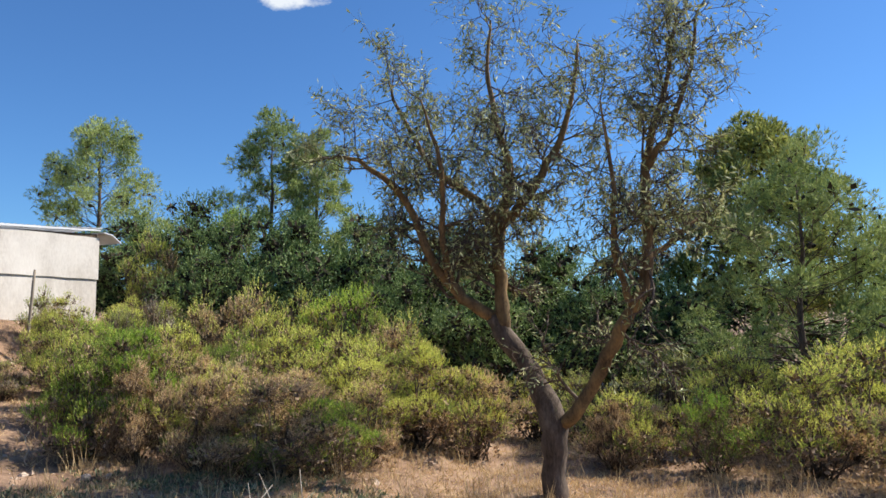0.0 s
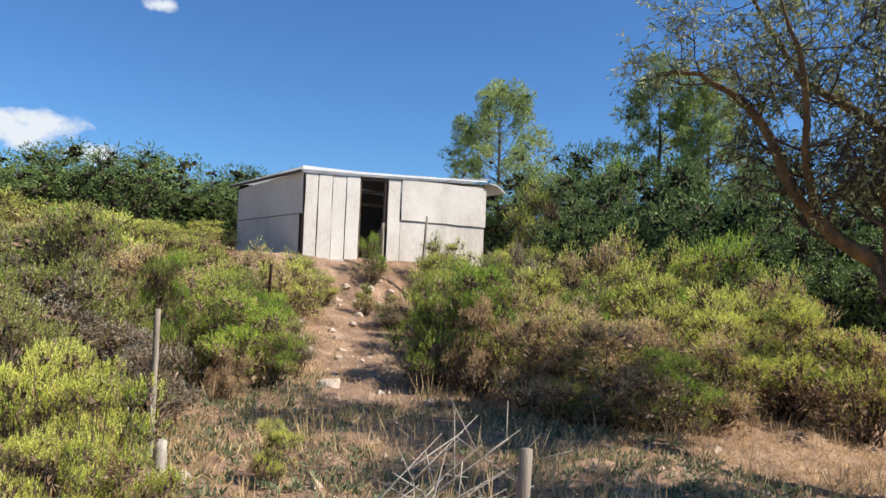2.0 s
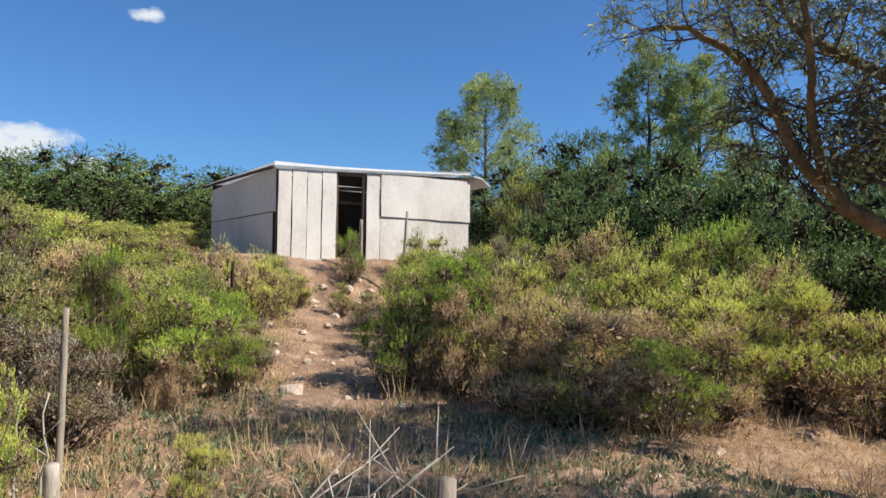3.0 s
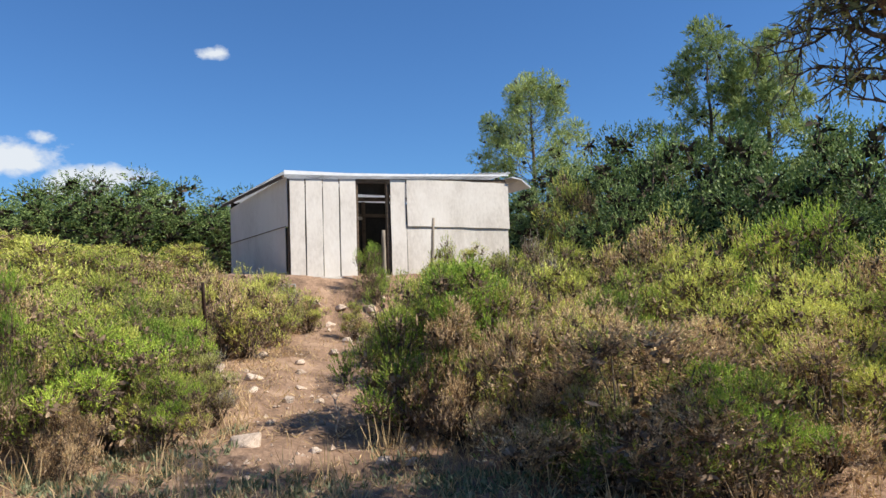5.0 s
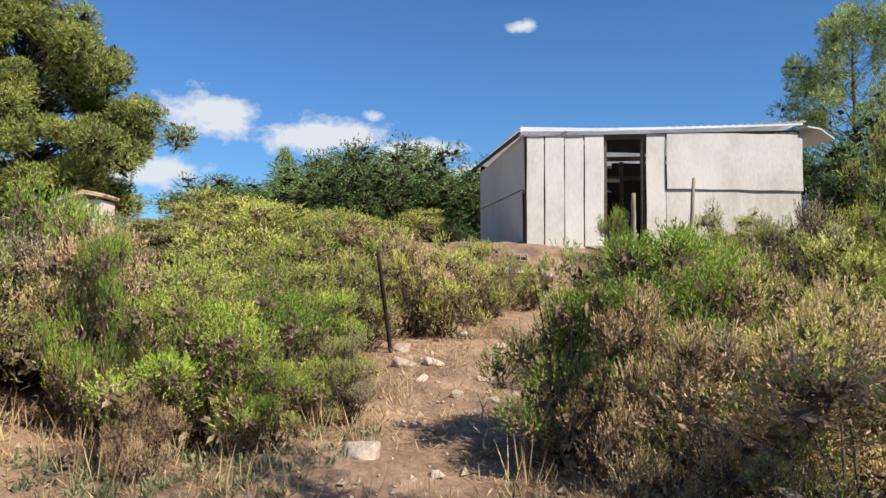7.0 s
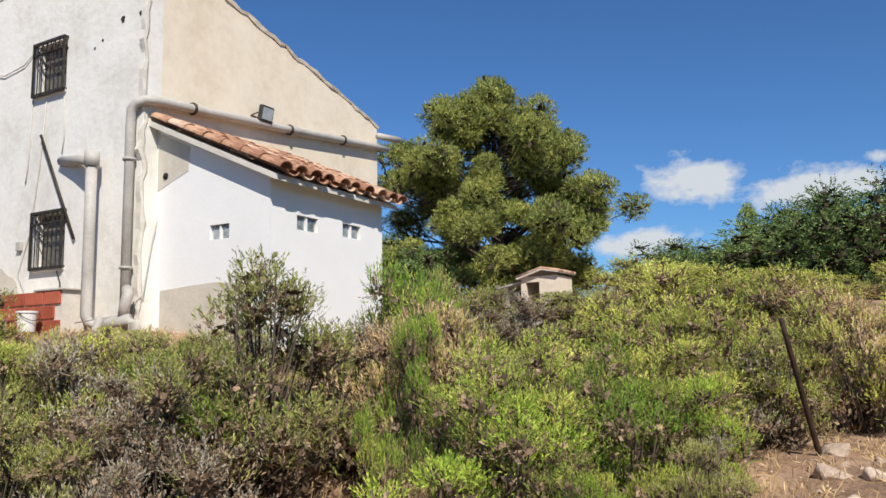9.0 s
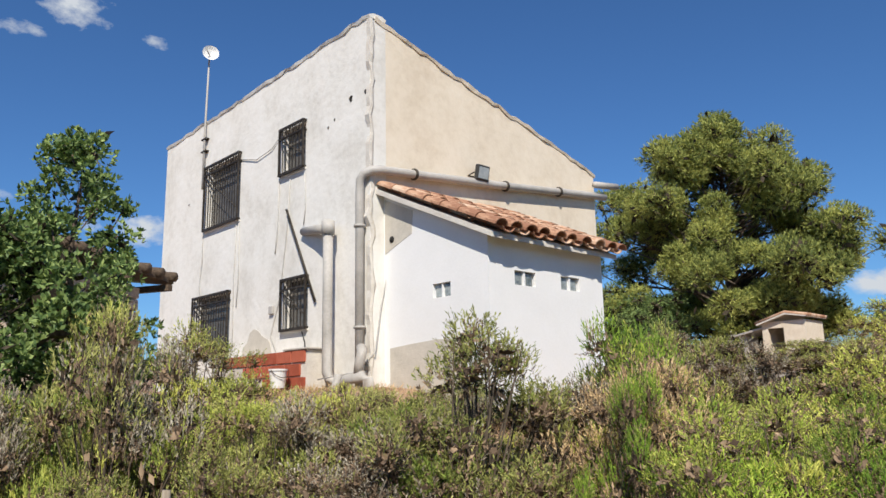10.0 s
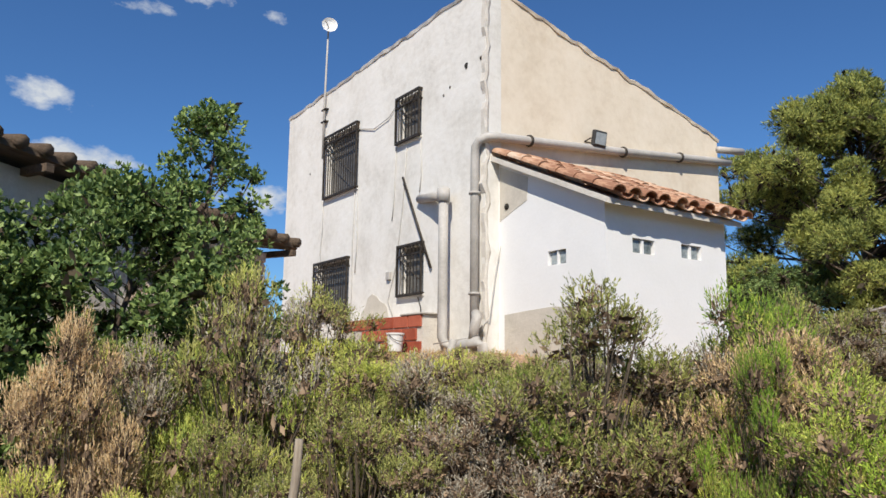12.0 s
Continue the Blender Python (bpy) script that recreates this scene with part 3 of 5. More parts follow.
                ob.matrix_local = Matrix.Translation(o + Vector((0.182, 0, 0)) - norm * 0.005) @ Matrix.Diagonal((1.15, 1, 1, 1))
    return house


house = build_house()


def build_floodlight():
    lamp = new("floodlight")
    lamp.matrix_world = HOUSE @ pose(2.55, -0.12, 5.68, 12, 0, 0)
    tagged(lamp, "square black floodlight bracketed to the cream wall", "floodlight")
    part("housing", boxed(-0.17, 0.17, -0.12, -0.03, -0.13, 0.17, bevel=0.02), M_CABLE, lamp)
    part("lens", boxed(-0.13, 0.13, -0.128, -0.118, -0.09, 0.13), M_LENS, lamp, "pale glass lens")
    t = Tubes()
    t.add([(-0.2, -0.07, 0.0), (-0.2, 0.09, -0.06), (0.2, 0.09, -0.06), (0.2, -0.07, 0.0)], [0.014] * 4, 5)
    part("bracket", t.mesh("bracket", M_IRON), M_IRON, lamp)


def build_antenna():
    ant = new("antenna")
    ant.matrix_world = HOUSE @ pose(-0.06, 6.2, 6.3)
    tagged(ant, "thin mast with small round dish on the facade", "antenna")
    t = Tubes()
    t.add([(0, 0, 0), (0.0, 0, 1.6), (0.0, -0.06, 3.35)], [0.028, 0.026, 0.02], 8)
    part("mast", t.mesh("mast", M_PIPE), M_PIPE, ant)
    for z in (0.9, 1.2):
        part("wall_bracket", boxed(-0.03, 0.07, -0.12, 0.12, z, z + 0.03), M_IRON, ant)
    bm = bmesh.new()
    rings = []
    for r, d in ((0.03, 0.0), (0.12, 0.03), (0.185, 0.09), (0.19, 0.10), (0.12, 0.045), (0.03, 0.015)):
        rings.append([bm.verts.new((r * math.cos(2 * math.pi * k / 20), r * math.sin(2 * math.pi * k / 20), d)) for k in range(20)])
    for a, b in zip(rings, rings[1:]):
        for k in range(20):
            bm.faces.new((a[k], a[(k + 1) % 20], b[(k + 1) % 20], b[k]))
    bm.faces.new(rings[0])
    bm.faces.new(rings[-1])
    bmesh.ops.transform(bm, matrix=pose(0, -0.10, 3.3, 84, 0, -20), verts=bm.verts)
    dish = part("dish", bm, M_PLASTIC, ant, "white dish")
    t = Tubes()
    t.add([(0, -0.05, 3.25), (-0.03, -0.14, 3.25), (-0.18, -0.25, 3.36)], [0.015] * 3, 5)
    part("feed", t.mesh("feed", M_PIPE), M_PIPE, ant)


def build_bucket():
    b = new("bucket")
    b.matrix_world = HOUSE @ pose(-0.72, 1.62, 1.68)
    tagged(b, "white plastic bucket beside the brick plinth", "bucket")
    bm = bmesh.new()
    rings = []
    for r, z in ((0.12, 0), (0.15, 0.29), (0.165, 0.29), (0.165, 0.32), (0.145, 0.32), (0.115, 0.02)):
        rings.append([bm.verts.new((r * math.cos(2 * math.pi * k / 20), r * math.sin(2 * math.pi * k / 20), z)) for k in range(20)])
    for p, q in zip(rings, rings[1:]):
        for k in range(20):
            bm.faces.new((p[k], p[(k + 1) % 20], q[(k + 1) % 20], q[k]))
    bm.faces.new(rings[0])
    bm.faces.new(rings[-1])
    part("pail", bm, M_PLASTIC, b)
    t = Tubes()
    t.add([(0.165 * math.cos(a), -0.05 - 0.12 * math.sin(a), 0.30 - 0.13 * math.sin(a)) for a in np.linspace(0, math.pi, 9)], [0.006] * 9, 4)
    part("handle", t.mesh("handle", M_IRON), M_IRON, b)


build_floodlight()
build_antenna()
build_bucket()


# ---- stone house behind the oak ----
def build_stone_house():
    h = new("stone_house")
    h.matrix_world = pose(-10.88, -2.72, 0, 0, 0, 11)
    tagged(h, "old rubble-stone house with dark tiled eaves behind the oak", "house")
    rng = np.random.default_rng(8)
    wall_bm = bmesh.new()
    prism(wall_bm, [(0.05, 0.0), (7.5, 0.0), (7.5, 3.98), (0.05, 3.34)], "y", -4.0, 0.0)
    part("wall", wall_bm, M_MORTAR, h, "mortared rubble wall")
    me = []
    for k in range(4):
        bm = boxed(-0.5, 0.5, -0.5, 0.5, -0.5, 0.5, bevel=0.12)
        for v in bm.verts:
            v.co += Vector(rng.normal(0, 0.04, 3))
        m = bpy.data.meshes.new("stone")
        bm.to_mesh(m)
        bm.free()
        m.materials.append(M_STONE)
        me.append(m)
    wall = h.children[0]
    z = 0.9
    while z < 3.2:
        hh = rng.uniform(0.13, 0.2)
        x = -0.04
        while x < 2.4:
            w = rng.uniform(0.2, 0.42)
            s = new("stone", me[rng.integers(4)])
            s.parent = wall
            s.matrix_local = Matrix.Translation((x + w / 2, 0.02, z + hh / 2)) @ Matrix.Diagonal((w * 0.95, 0.18, hh * 0.92, 1))
            x += w
        s = new("stone", me[rng.integers(4)])
        s.parent = wall
        s.matrix_local = Matrix.Translation((0.08, -0.3, z + hh / 2)) @ Matrix.Diagonal((0.32, 0.5, hh * 0.92, 1))
        z += hh
    roof = bmesh.new()
    prism(roof, [(-4.4, 4.0), (0.35, 3.36), (0.42, 3.38), (0.42, 3.46), (-4.4, 4.25)], "x", -0.42, 7.8)
    for v in roof.verts:
        v.co.z += 0.085 * (v.co.x + 0.42)
    part("roof", roof, M_TIMBER, h, "dark timber-coloured roof edge")
    for k in range(9):
        part("rafter", boxed(-0.3 + k * 0.9, -0.2 + k * 0.9, -0.2, 0.5, 3.24 + 0.0765 * k, 3.34 + 0.0765 * k), M_TIMBER, h)
    for k in range(26):
        t = Tubes()
        x = -0.35 + k * 0.31
        lift = 0.085 * (x + 0.42)
        t.add([(x, 0.50, 3.47 + lift), (x, -1.2, 3.72 + lift)], [0.085, 0.075], 8)
        part("roof_tile", t.mesh("roof_tile", M_TIMBER), M_TIMBER, h)


build_stone_house()


# ---- hut below the big pine ----
def build_hut():
    h = new("hut")
    h.matrix_world = pose(-29.8, 4.75, 2.25, 0, 0, 74) @ Matrix.Diagonal((0.72, 0.72, 0.72, 1))
    tagged(h, "small rendered hut with a dark doorway and tiled roof", "hut")
    bm = holed_wall(1.9, 2.0, 0.2, [(0.25, 0.95, 0.0, 1.72)])
    bmesh.ops.transform(bm, matrix=pose(-0.9, -0.9, 0), verts=bm.verts)
    part("front_wall", bm, M_CREAM, h)
    for x in (-0.9, 0.8):
        part("side_wall", boxed(x, x + 0.2, -0.7, 1.0, 0, 2.0), M_CREAM, h)
    # painted near-black so the doorway looks shaded
    part("back_wall", boxed(-0.7, 0.8, 0.8, 1.0, 0, 2.0), M_SHADE, h)
    part("footing", boxed(-1.95, 1.05, -1.0, 1.05, -1.6, -0.004), M_CONCRETE, h, "rough concrete footing")
    roof = new("roof")
    roof.parent = h
    bm = bmesh.new()
    prism(bm, [(-1.05, 1.86), (0.25, 2.26), (1.15, 2.10), (1.15, 2.16), (0.25, 2.34), (-1.05, 1.94)], "y", -1.15, 1.1)
    part("roof_bed", bm, M_MORTAR, roof, "pale mortar roof bed")
    for k in range(11):
        t = Tubes()
        y = -1.08 + 0.21 * k
        t.add([(-1.1, y, 1.95), (0.25, y, 2.36), (1.18, y, 2.18)], [0.085, 0.08, 0.085], 8)
        part("roof_tile", t.mesh("roof_tile", M_TILE), None, roof)
    part("annexe_wall", boxed(-1.9, -1.75, -0.7, 0.7, 0, 1.45), M_CONCRETE, h)
    # wall behind the annexe opening, its shade put in as colour
    part("annexe_wall", boxed(-1.75, -0.92, 0.5, 0.7, 0, 1.45), M_SHADE, h)
    bm = bmesh.new()
    prism(bm, [(-2.2, 1.46), (-0.91, 1.72), (-0.91, 1.80), (-2.2, 1.54)], "y", -0.95, 0.8)
    part("annexe_roof", bm, M_CONCRETE, h, "thin grey annexe roof")


build_hut()


# ---- shed ----
def build_shed():
    s = new("shed")
    s.matrix_world = pose(-14.86, 13.36, 1.78, 0, 0, 75.74)
    tagged(s, "whitish board shed with a sagging metal roof and open doorway", "shed")
    rng = np.random.default_rng(4)
    W, Dp = 5.84, 4.7

    def top(x):
        return 2.18 + 0.31 * x / W

    def sheet(x0, x1, z0, z1, y=0.0, label=""):
        """A warped board with a slightly uneven outline."""
        bm = bmesh.new()
        nx, nz = 6, 8
        grid = {}
        ph = rng.uniform(0, 6)
        for side in (0, 1):
            for i in range(nx + 1):
                for k in range(nz + 1):
                    x = x0 + (x1 - x0) * i / nx
                    zt = z1(x) if callable(z1) else z1
                    z = z0 + (zt - z0) * k / nz
                    warp = 0.005 * math.sin(2.5 * z + ph) + 0.004 * math.sin(3 * x + ph)
                    e = 0.003 * math.sin(5 * z + ph) if i in (0, nx) else 0
                    grid[side, i, k] = bm.verts.new((x + e, y - 0.03 + warp + 0.018 * side, z + (0.006 * math.sin(7 * x + ph) if k in (0, nz) else 0)))
        for side in (0, 1):
            for i in range(nx):
                for k in range(nz):
                    q = [grid[side, i, k], grid[side, i + 1, k], grid[side, i + 1, k + 1], grid[side, i, k + 1]]
                    bm.faces.new(q if side == 0 else q[::-1])
        for i in range(nx):
            bm.faces.new((grid[0, i, 0], grid[1, i, 0], grid[1, i + 1, 0], grid[0, i + 1, 0]))
            bm.faces.new((grid[0, i, nz], grid[0, i + 1, nz], grid[1, i + 1, nz], grid[1, i, nz]))
        for k in range(nz):
            bm.faces.new((grid[0, 0, k], grid[0, 0, k + 1], grid[1, 0, k + 1], grid[1, 0, k]))
            bm.faces.new((grid[0, nx, k], grid[1, nx, k], grid[1, nx, k + 1], grid[0, nx, k + 1]))
        return bm
    edges = [0.02, 0.385, 0.79, 1.19, 1.60]
    for i, (a, b) in enumerate(zip(edges, edges[1:])):
        part("panel", sheet(a + 0.012, b - 0.012, 0.02, lambda x: top(x) - 0.01, y=-0.012 * (i % 2)), M_SHEET, s)
    part("panel", sheet(2.48, 2.88, 0.02, lambda x: top(x) - 0.03), M_SHEET, s)
    part("panel", sheet(2.895, 5.83, 1.20, lambda x: 2.30 + 0.01 * x, y=-0.035), M_SHEET, s, "large upper board")
    part("panel", sheet(2.90, 5.81, 0.06, 1.225), M_SHEET, s, "large lower board")
    # added dark sheet, so the gaps between boards look shaded
    part("lining", boxed(0.1, 1.58, 0.02, 0.03, 0.05, 2.05), M_SHADE, s)
    part("batten", boxed(2.895, 5.83, -0.01, 0.03, 1.17, 1.21), M_TIMBER, s)
    # side boards facing the path, seen in shade
    for nm, z0, z1 in (("panel", 0.04, 1.16), ("panel", 1.14, 2.08)):
        bm = sheet(0.22 if z0 < 1 else 0.05, Dp, z0, z1 if z0 < 1 else (lambda x: 2.24 - 0.16 * x / Dp))
        bmesh.ops.transform(bm, matrix=Matrix(((0, 1, 0, 0.02), (1, 0, 0, 0.0), (0, 0, 1, 0), (0, 0, 0, 1))), verts=bm.verts)
        part("side_panel", bm, M_SHEET, s)
    bm = sheet(0.05, Dp, 0.04, lambda x: 2.4 - 0.35 * x / Dp)
    bmesh.ops.transform(bm, matrix=Matrix(((0, 1, 0, W), (1, 0, 0, 0.0), (0, 0, 1, 0), (0, 0, 0, 1))), verts=bm.verts)
    part("side_panel", bm, M_SHEET, s)
    # back faces painted near-black in place of interior shade
    part("back_panel", boxed(0.0, W, Dp - 0.03, Dp, 0.0, 1.60), M_SHADE, s)
    part("back_panel", boxed(0.0, 3.498, Dp - 0.03, Dp, 1.70, 2.27), M_SHADE, s)
    part("back_panel", boxed(3.5, W, Dp - 0.03, Dp, 1.60, 2.42), M_SHADE, s)
    for x, y, h in ((0.06, 0.05, 2.15), (1.64, 0.03, 2.2), (2.44, 0.03, 2.25), (5.76, 0.05, 2.42), (0.08, Dp - 0.1, 1.9), (5.76, Dp - 0.1, 1.95), (1.7, 2.4, 2.1), (2.9, 2.4, 2.1)):
        part("post", boxed(x - 0.04, x + 0.04, y, y + 0.08, 0.0, h, bevel=0.008), M_TIMBER, s)
    for y, z, tilt in ((0.06, 2.12, 0.29), (2.4, 2.05, 0.2), (Dp - 0.1, 1.93, 0.1)):
        bm = bmesh.new()
        prism(bm, [(0.0, z - 0.03), (W, z + tilt - 0.03), (W, z + tilt + 0.07), (0.0, z + 0.07)], "y", y, y + 0.07)
        part("beam", bm, M_TIMBER, s)
    part("rail", boxed(1.6, 2.9, 2.42, 2.47, 1.62, 1.70), M_DEADWOOD, s, "pale rail inside the doorway")
    part("foundation", boxed(-0.15, W + 0.1, -0.12, Dp + 0.1, -1.2, 0.015, bevel=0.02), M_CONCRETE, s, "low concrete base")
    # added sheet, coloured as the shade under the roof
    part("header_board", boxed(1.55, 2.9, 0.42, 0.45, 1.98, 2.27), M_SHADE, s, "dark sheet added for the shade above the doorway")
    # floor and inner sheet carry the room's shade in their colour
    part("floor", boxed(0.1, W - 0.1, 0.12, Dp - 0.05, 0.016, 0.03), M_SHADE, s, "shed floor coloured dark as if in shade")
    part("partition", boxed(1.2, 3.4, 3.0, 3.03, 0.03, 1.45), M_SHADE, s, "dark sheet standing in for the shade inside")
    bm = bmesh.new()
    prism(bm, [(-0.12, 2.25), (1.4, 2.30), (3.0, 2.38), (5.80, 2.545), (5.80, 2.58), (3.0, 2.43), (1.4, 2.36), (-0.12, 2.34)], "y", -0.13, -0.112)
    part("fascia", bm, M_ROOFMETAL, s, "bright bent metal edge strip")
    # corrugated roof in sheets, wavy across its width
    for k in range(6):
        x0, x1 = -0.13 + k * 1.0, -0.13 + (k + 1) * 1.0 + 0.06
        nx, ny = 24, 6
        bm = bmesh.new()
        lift = 0.012 * (k % 2)
        rows = []
        for j in range(ny + 1):
            y = -0.10 + (Dp + 0.63) * j / ny
            row = []
            for i in range(nx + 1):
                x = x0 + (x1 - x0) * i / nx
                z = 2.30 + 0.33 * x / W - 0.05 * (y / Dp) * (1 + x / W) + 0.018 * math.sin(2 * math.pi * x / 0.17) + lift - 0.05 * math.sin(math.pi * min(max(x / W, 0), 1)) * (1 - j / ny)
                row.append(bm.verts.new((x, y, z)))
            rows.append(row)
        for a, b in zip(rows, rows[1:]):
            for i in range(nx):
                bm.faces.new((a[i], a[i + 1], b[i + 1], b[i]))
        bmesh.ops.solidify(bm, geom=bm.faces[:], thickness=0.012)
        part("roof_sheet", bm, M_ROOFMETAL, s, "corrugated metal roof sheet")
    bm = bmesh.new()
    prism(bm, [(5.86, 2.52), (6.15, 2.48), (6.46, 2.28), (6.45, 2.255), (6.15, 2.45), (5.86, 2.49)], "y", -0.2, 0.9)
    part("loose_sheet", bm, M_ROOFMETAL, s, "bent loose roof sheet")
    part("side_batten", boxed(-0.032, -0.018, 0.1, Dp, 1.135, 1.15), M_TIMBER, s, "dark seam strip on the side boards")
    part("verge", boxed(-0.15, -0.11, -0.10, Dp + 0.5, 2.17, 2.24), M_TIMBER, s, "dark roof verge board")


build_shed()


def block(x, y, s, name, label, mat, rz):
    ob = new(name)
    ob.matrix_world = pose(x, y, gz(x, y) - 0.02, 0, 0, rz)
    tagged(ob, label, "block")
    bm = bmesh.new()
    for a, b, c, d in ((-0.2, 0.2, 0, 0.03), (-0.2, 0.2, 0.17, 0.2), (-0.2, -0.17, 0.03, 0.17), (-0.015, 0.015, 0.03, 0.17), (0.17, 0.2, 0.03, 0.17)):
        box(bm, a * s, b * s, -0.1 * s, 0.1 * s, c * s, d * s)
    part("shell", bm, mat, ob)


block(-14.2, 12.9, 0.7, "concrete_block", "hollow concrete block at the shed corner", M_CONCRETE, 70)


# ---- plants ----
def bush_model(seed, lobes, sprigs, per, blade, mats, mix, stem_mat, name, up=0.9, twigs=26, inner=0.16, young_lit_mat=None, broad=0.26, dry=True, heart=None):
    """A unit bush, 1 wide and 1 high: stems, and sprigs of narrow leaves over uneven lobes. mix: weights of the leaf materials by lobe."""
    rng = np.random.default_rng(seed)
    C, R, big = [], [], []
    for i in range(lobes):
        a = 2.4 * i + rng.uniform(-0.5, 0.5)
        d = 0.36 * math.sqrt((i + 0.3) / lobes) * rng.uniform(0.75, 1.15)
        r = rng.uniform(0.12, 0.2)
        z = (rng.uniform(0.60, 0.82) if i < 3 else rng.uniform(0.30, 0.72) * (1 - 0.6 * d) if i % 2 else rng.uniform(0.10, 0.30))
        for _ in range(3):
            o = rng.normal(size=3)
            o[2] = abs(o[2]) * 0.9 - 0.15
            o *= r * rng.uniform(0.5, 1.0) / np.linalg.norm(o)
            C.append((d * math.cos(a) + o[0], d * math.sin(a) + o[1], max(0.05, z + o[2])))
            R.append(rng.uniform(0.065, 0.12))
            big.append(i)
    C, R, big = np.array(C), np.array(R), np.array(big)
    whole = lobes
    lobes = len(C)
    t = Tubes()
    for i in range(twigs):
        k = i % lobes
        tip = C[k] + rng.normal(0, 0.05, 3)
        mid = tip * 0.5 + rng.normal(0, 0.04, 3)
        t.add([(rng.normal(0, 0.04), rng.normal(0, 0.04), -0.05), tuple(mid * [1, 1, 0.8]), tuple(tip)], [0.010, 0.006, 0.002], 4)
    k = rng.integers(0, lobes, sprigs)
    N = rng.normal(size=(sprigs, 3))
    N[:, 2] = N[:, 2] * 0.9 + 0.25
    N /= np.linalg.norm(N, axis=1, keepdims=True)
    depth = np.where(rng.random(sprigs) < inner, rng.uniform(0.2, 0.8, sprigs), rng.uniform(0.8, 1.08, sprigs))
    P = C[k] + N * (R[k] * depth)[:, None] * [1, 1, 0.95]
    D = N * 0.7 + [0, 0, up] + rng.normal(0, 0.22, (sprigs, 3))
    D /= np.linalg.norm(D, axis=1, keepdims=True)
    ln = blade * rng.uniform(1.2, 3.6, sprigs)
    lobe_mat = rng.choice(len(mats), whole, p=mix)[big]
    sm = np.where(rng.random(sprigs) < 0.78, lobe_mat[k], rng.choice(len(mats), sprigs, p=mix))
    # young tips on upward-facing tops, coloured paler as if the sun caught them
    if young_lit_mat is not None:
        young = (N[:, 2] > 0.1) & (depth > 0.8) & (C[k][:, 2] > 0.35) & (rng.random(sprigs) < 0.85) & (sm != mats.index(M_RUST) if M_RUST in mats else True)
        sm = np.where(young, young_lit_mat, sm)
    # dry growth inside and at the foot; gaps and undersides darkened as painted shade
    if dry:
        mats = [*mats, M_DRY_SHADE]
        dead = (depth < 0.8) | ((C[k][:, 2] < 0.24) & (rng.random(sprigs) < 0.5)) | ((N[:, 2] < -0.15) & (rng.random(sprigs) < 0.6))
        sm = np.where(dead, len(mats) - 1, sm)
    BP, BD, BM, BN = [], [], [], []
    for j in range(per):
        f = (j + 0.5) / per
        BP.append(P + D * (ln * f)[:, None])
        spread = rng.normal(size=(sprigs, 3))
        BD.append(D * (0.8 + 0.7 * f) + spread * 0.42)
        BM.append(sm)
        BN.append(N)
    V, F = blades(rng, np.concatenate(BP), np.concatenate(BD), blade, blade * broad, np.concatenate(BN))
    # wide dark blades fill each clump and the heart, blocking light and painting shade
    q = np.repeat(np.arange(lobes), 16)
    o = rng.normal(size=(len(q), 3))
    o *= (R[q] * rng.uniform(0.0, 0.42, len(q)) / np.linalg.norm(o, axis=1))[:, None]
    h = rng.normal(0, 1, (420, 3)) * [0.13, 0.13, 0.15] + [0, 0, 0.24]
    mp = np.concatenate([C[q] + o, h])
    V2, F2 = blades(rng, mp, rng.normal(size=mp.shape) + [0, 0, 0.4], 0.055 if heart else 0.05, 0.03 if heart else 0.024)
    mats = [*mats, heart or M_DRY_SHADE]
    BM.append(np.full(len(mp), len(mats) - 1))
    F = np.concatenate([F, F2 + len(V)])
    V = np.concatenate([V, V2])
    V[:, 2] = np.maximum(V[:, 2], 0.0)
    V *= [0.5 / np.percentile(np.abs(V[:, :2]), 99.3)] * 2 + [0.97 / np.percentile(V[:, 2], 99.6)]
    stems = t.mesh("stems", stem_mat)
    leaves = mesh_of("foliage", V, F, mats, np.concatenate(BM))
    return stems, leaves


def models(n, per, size, copies):
    """The kinds of shrub, with n sprigs of a number of leaves each."""
    def kind(seed, mats, mix, stem=M_INNER, share=1.0, **more):
        return [bush_model(seed + i, 16, int(n * share), per, size, mats, mix, stem, "", **more) for i in range(copies)]
    return {
        "fresh": kind(11, [M_VIVID, M_TIP, M_GREEN], [0.62, 0.13, 0.25]),
        "gold": kind(21, [M_TIP, M_GREEN, M_RUST], [0.36, 0.50, 0.14], young_lit_mat=0),
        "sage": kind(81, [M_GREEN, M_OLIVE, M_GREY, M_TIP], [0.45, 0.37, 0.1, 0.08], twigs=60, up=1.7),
        "half": kind(31, [M_GREEN, M_RUST, M_TIP], [0.48, 0.38, 0.14], young_lit_mat=2),
        "rust": kind(36, [M_RUST, M_TIP], [0.95, 0.05]),
        "olive": kind(41, [M_OLIVE, M_GREY, M_GREEN], [0.55, 0.2, 0.25], twigs=70, up=1.3),
        "grey": kind(51, [M_GREY, M_OLIVE], [0.75, 0.25], share=0.8, twigs=110, inner=0.5),
        "broom": kind(61, [M_TIP, M_VIVID, M_RUST], [0.6, 0.3, 0.1], up=2.0, young_lit_mat=0),
    }


NEAR_MODELS, FAR_MODELS = models(3900, 8, 0.0195, 2), models(2300, 6, 0.026, 2)
OAK_MODELS = [bush_model(71 + i, 24, 4200, 6, 0.016, [M_OAK], [1.0], M_BARK, "", up=0.15, broad=0.5, dry=False, heart=M_CLUMP_SHADE) for i in range(2)]
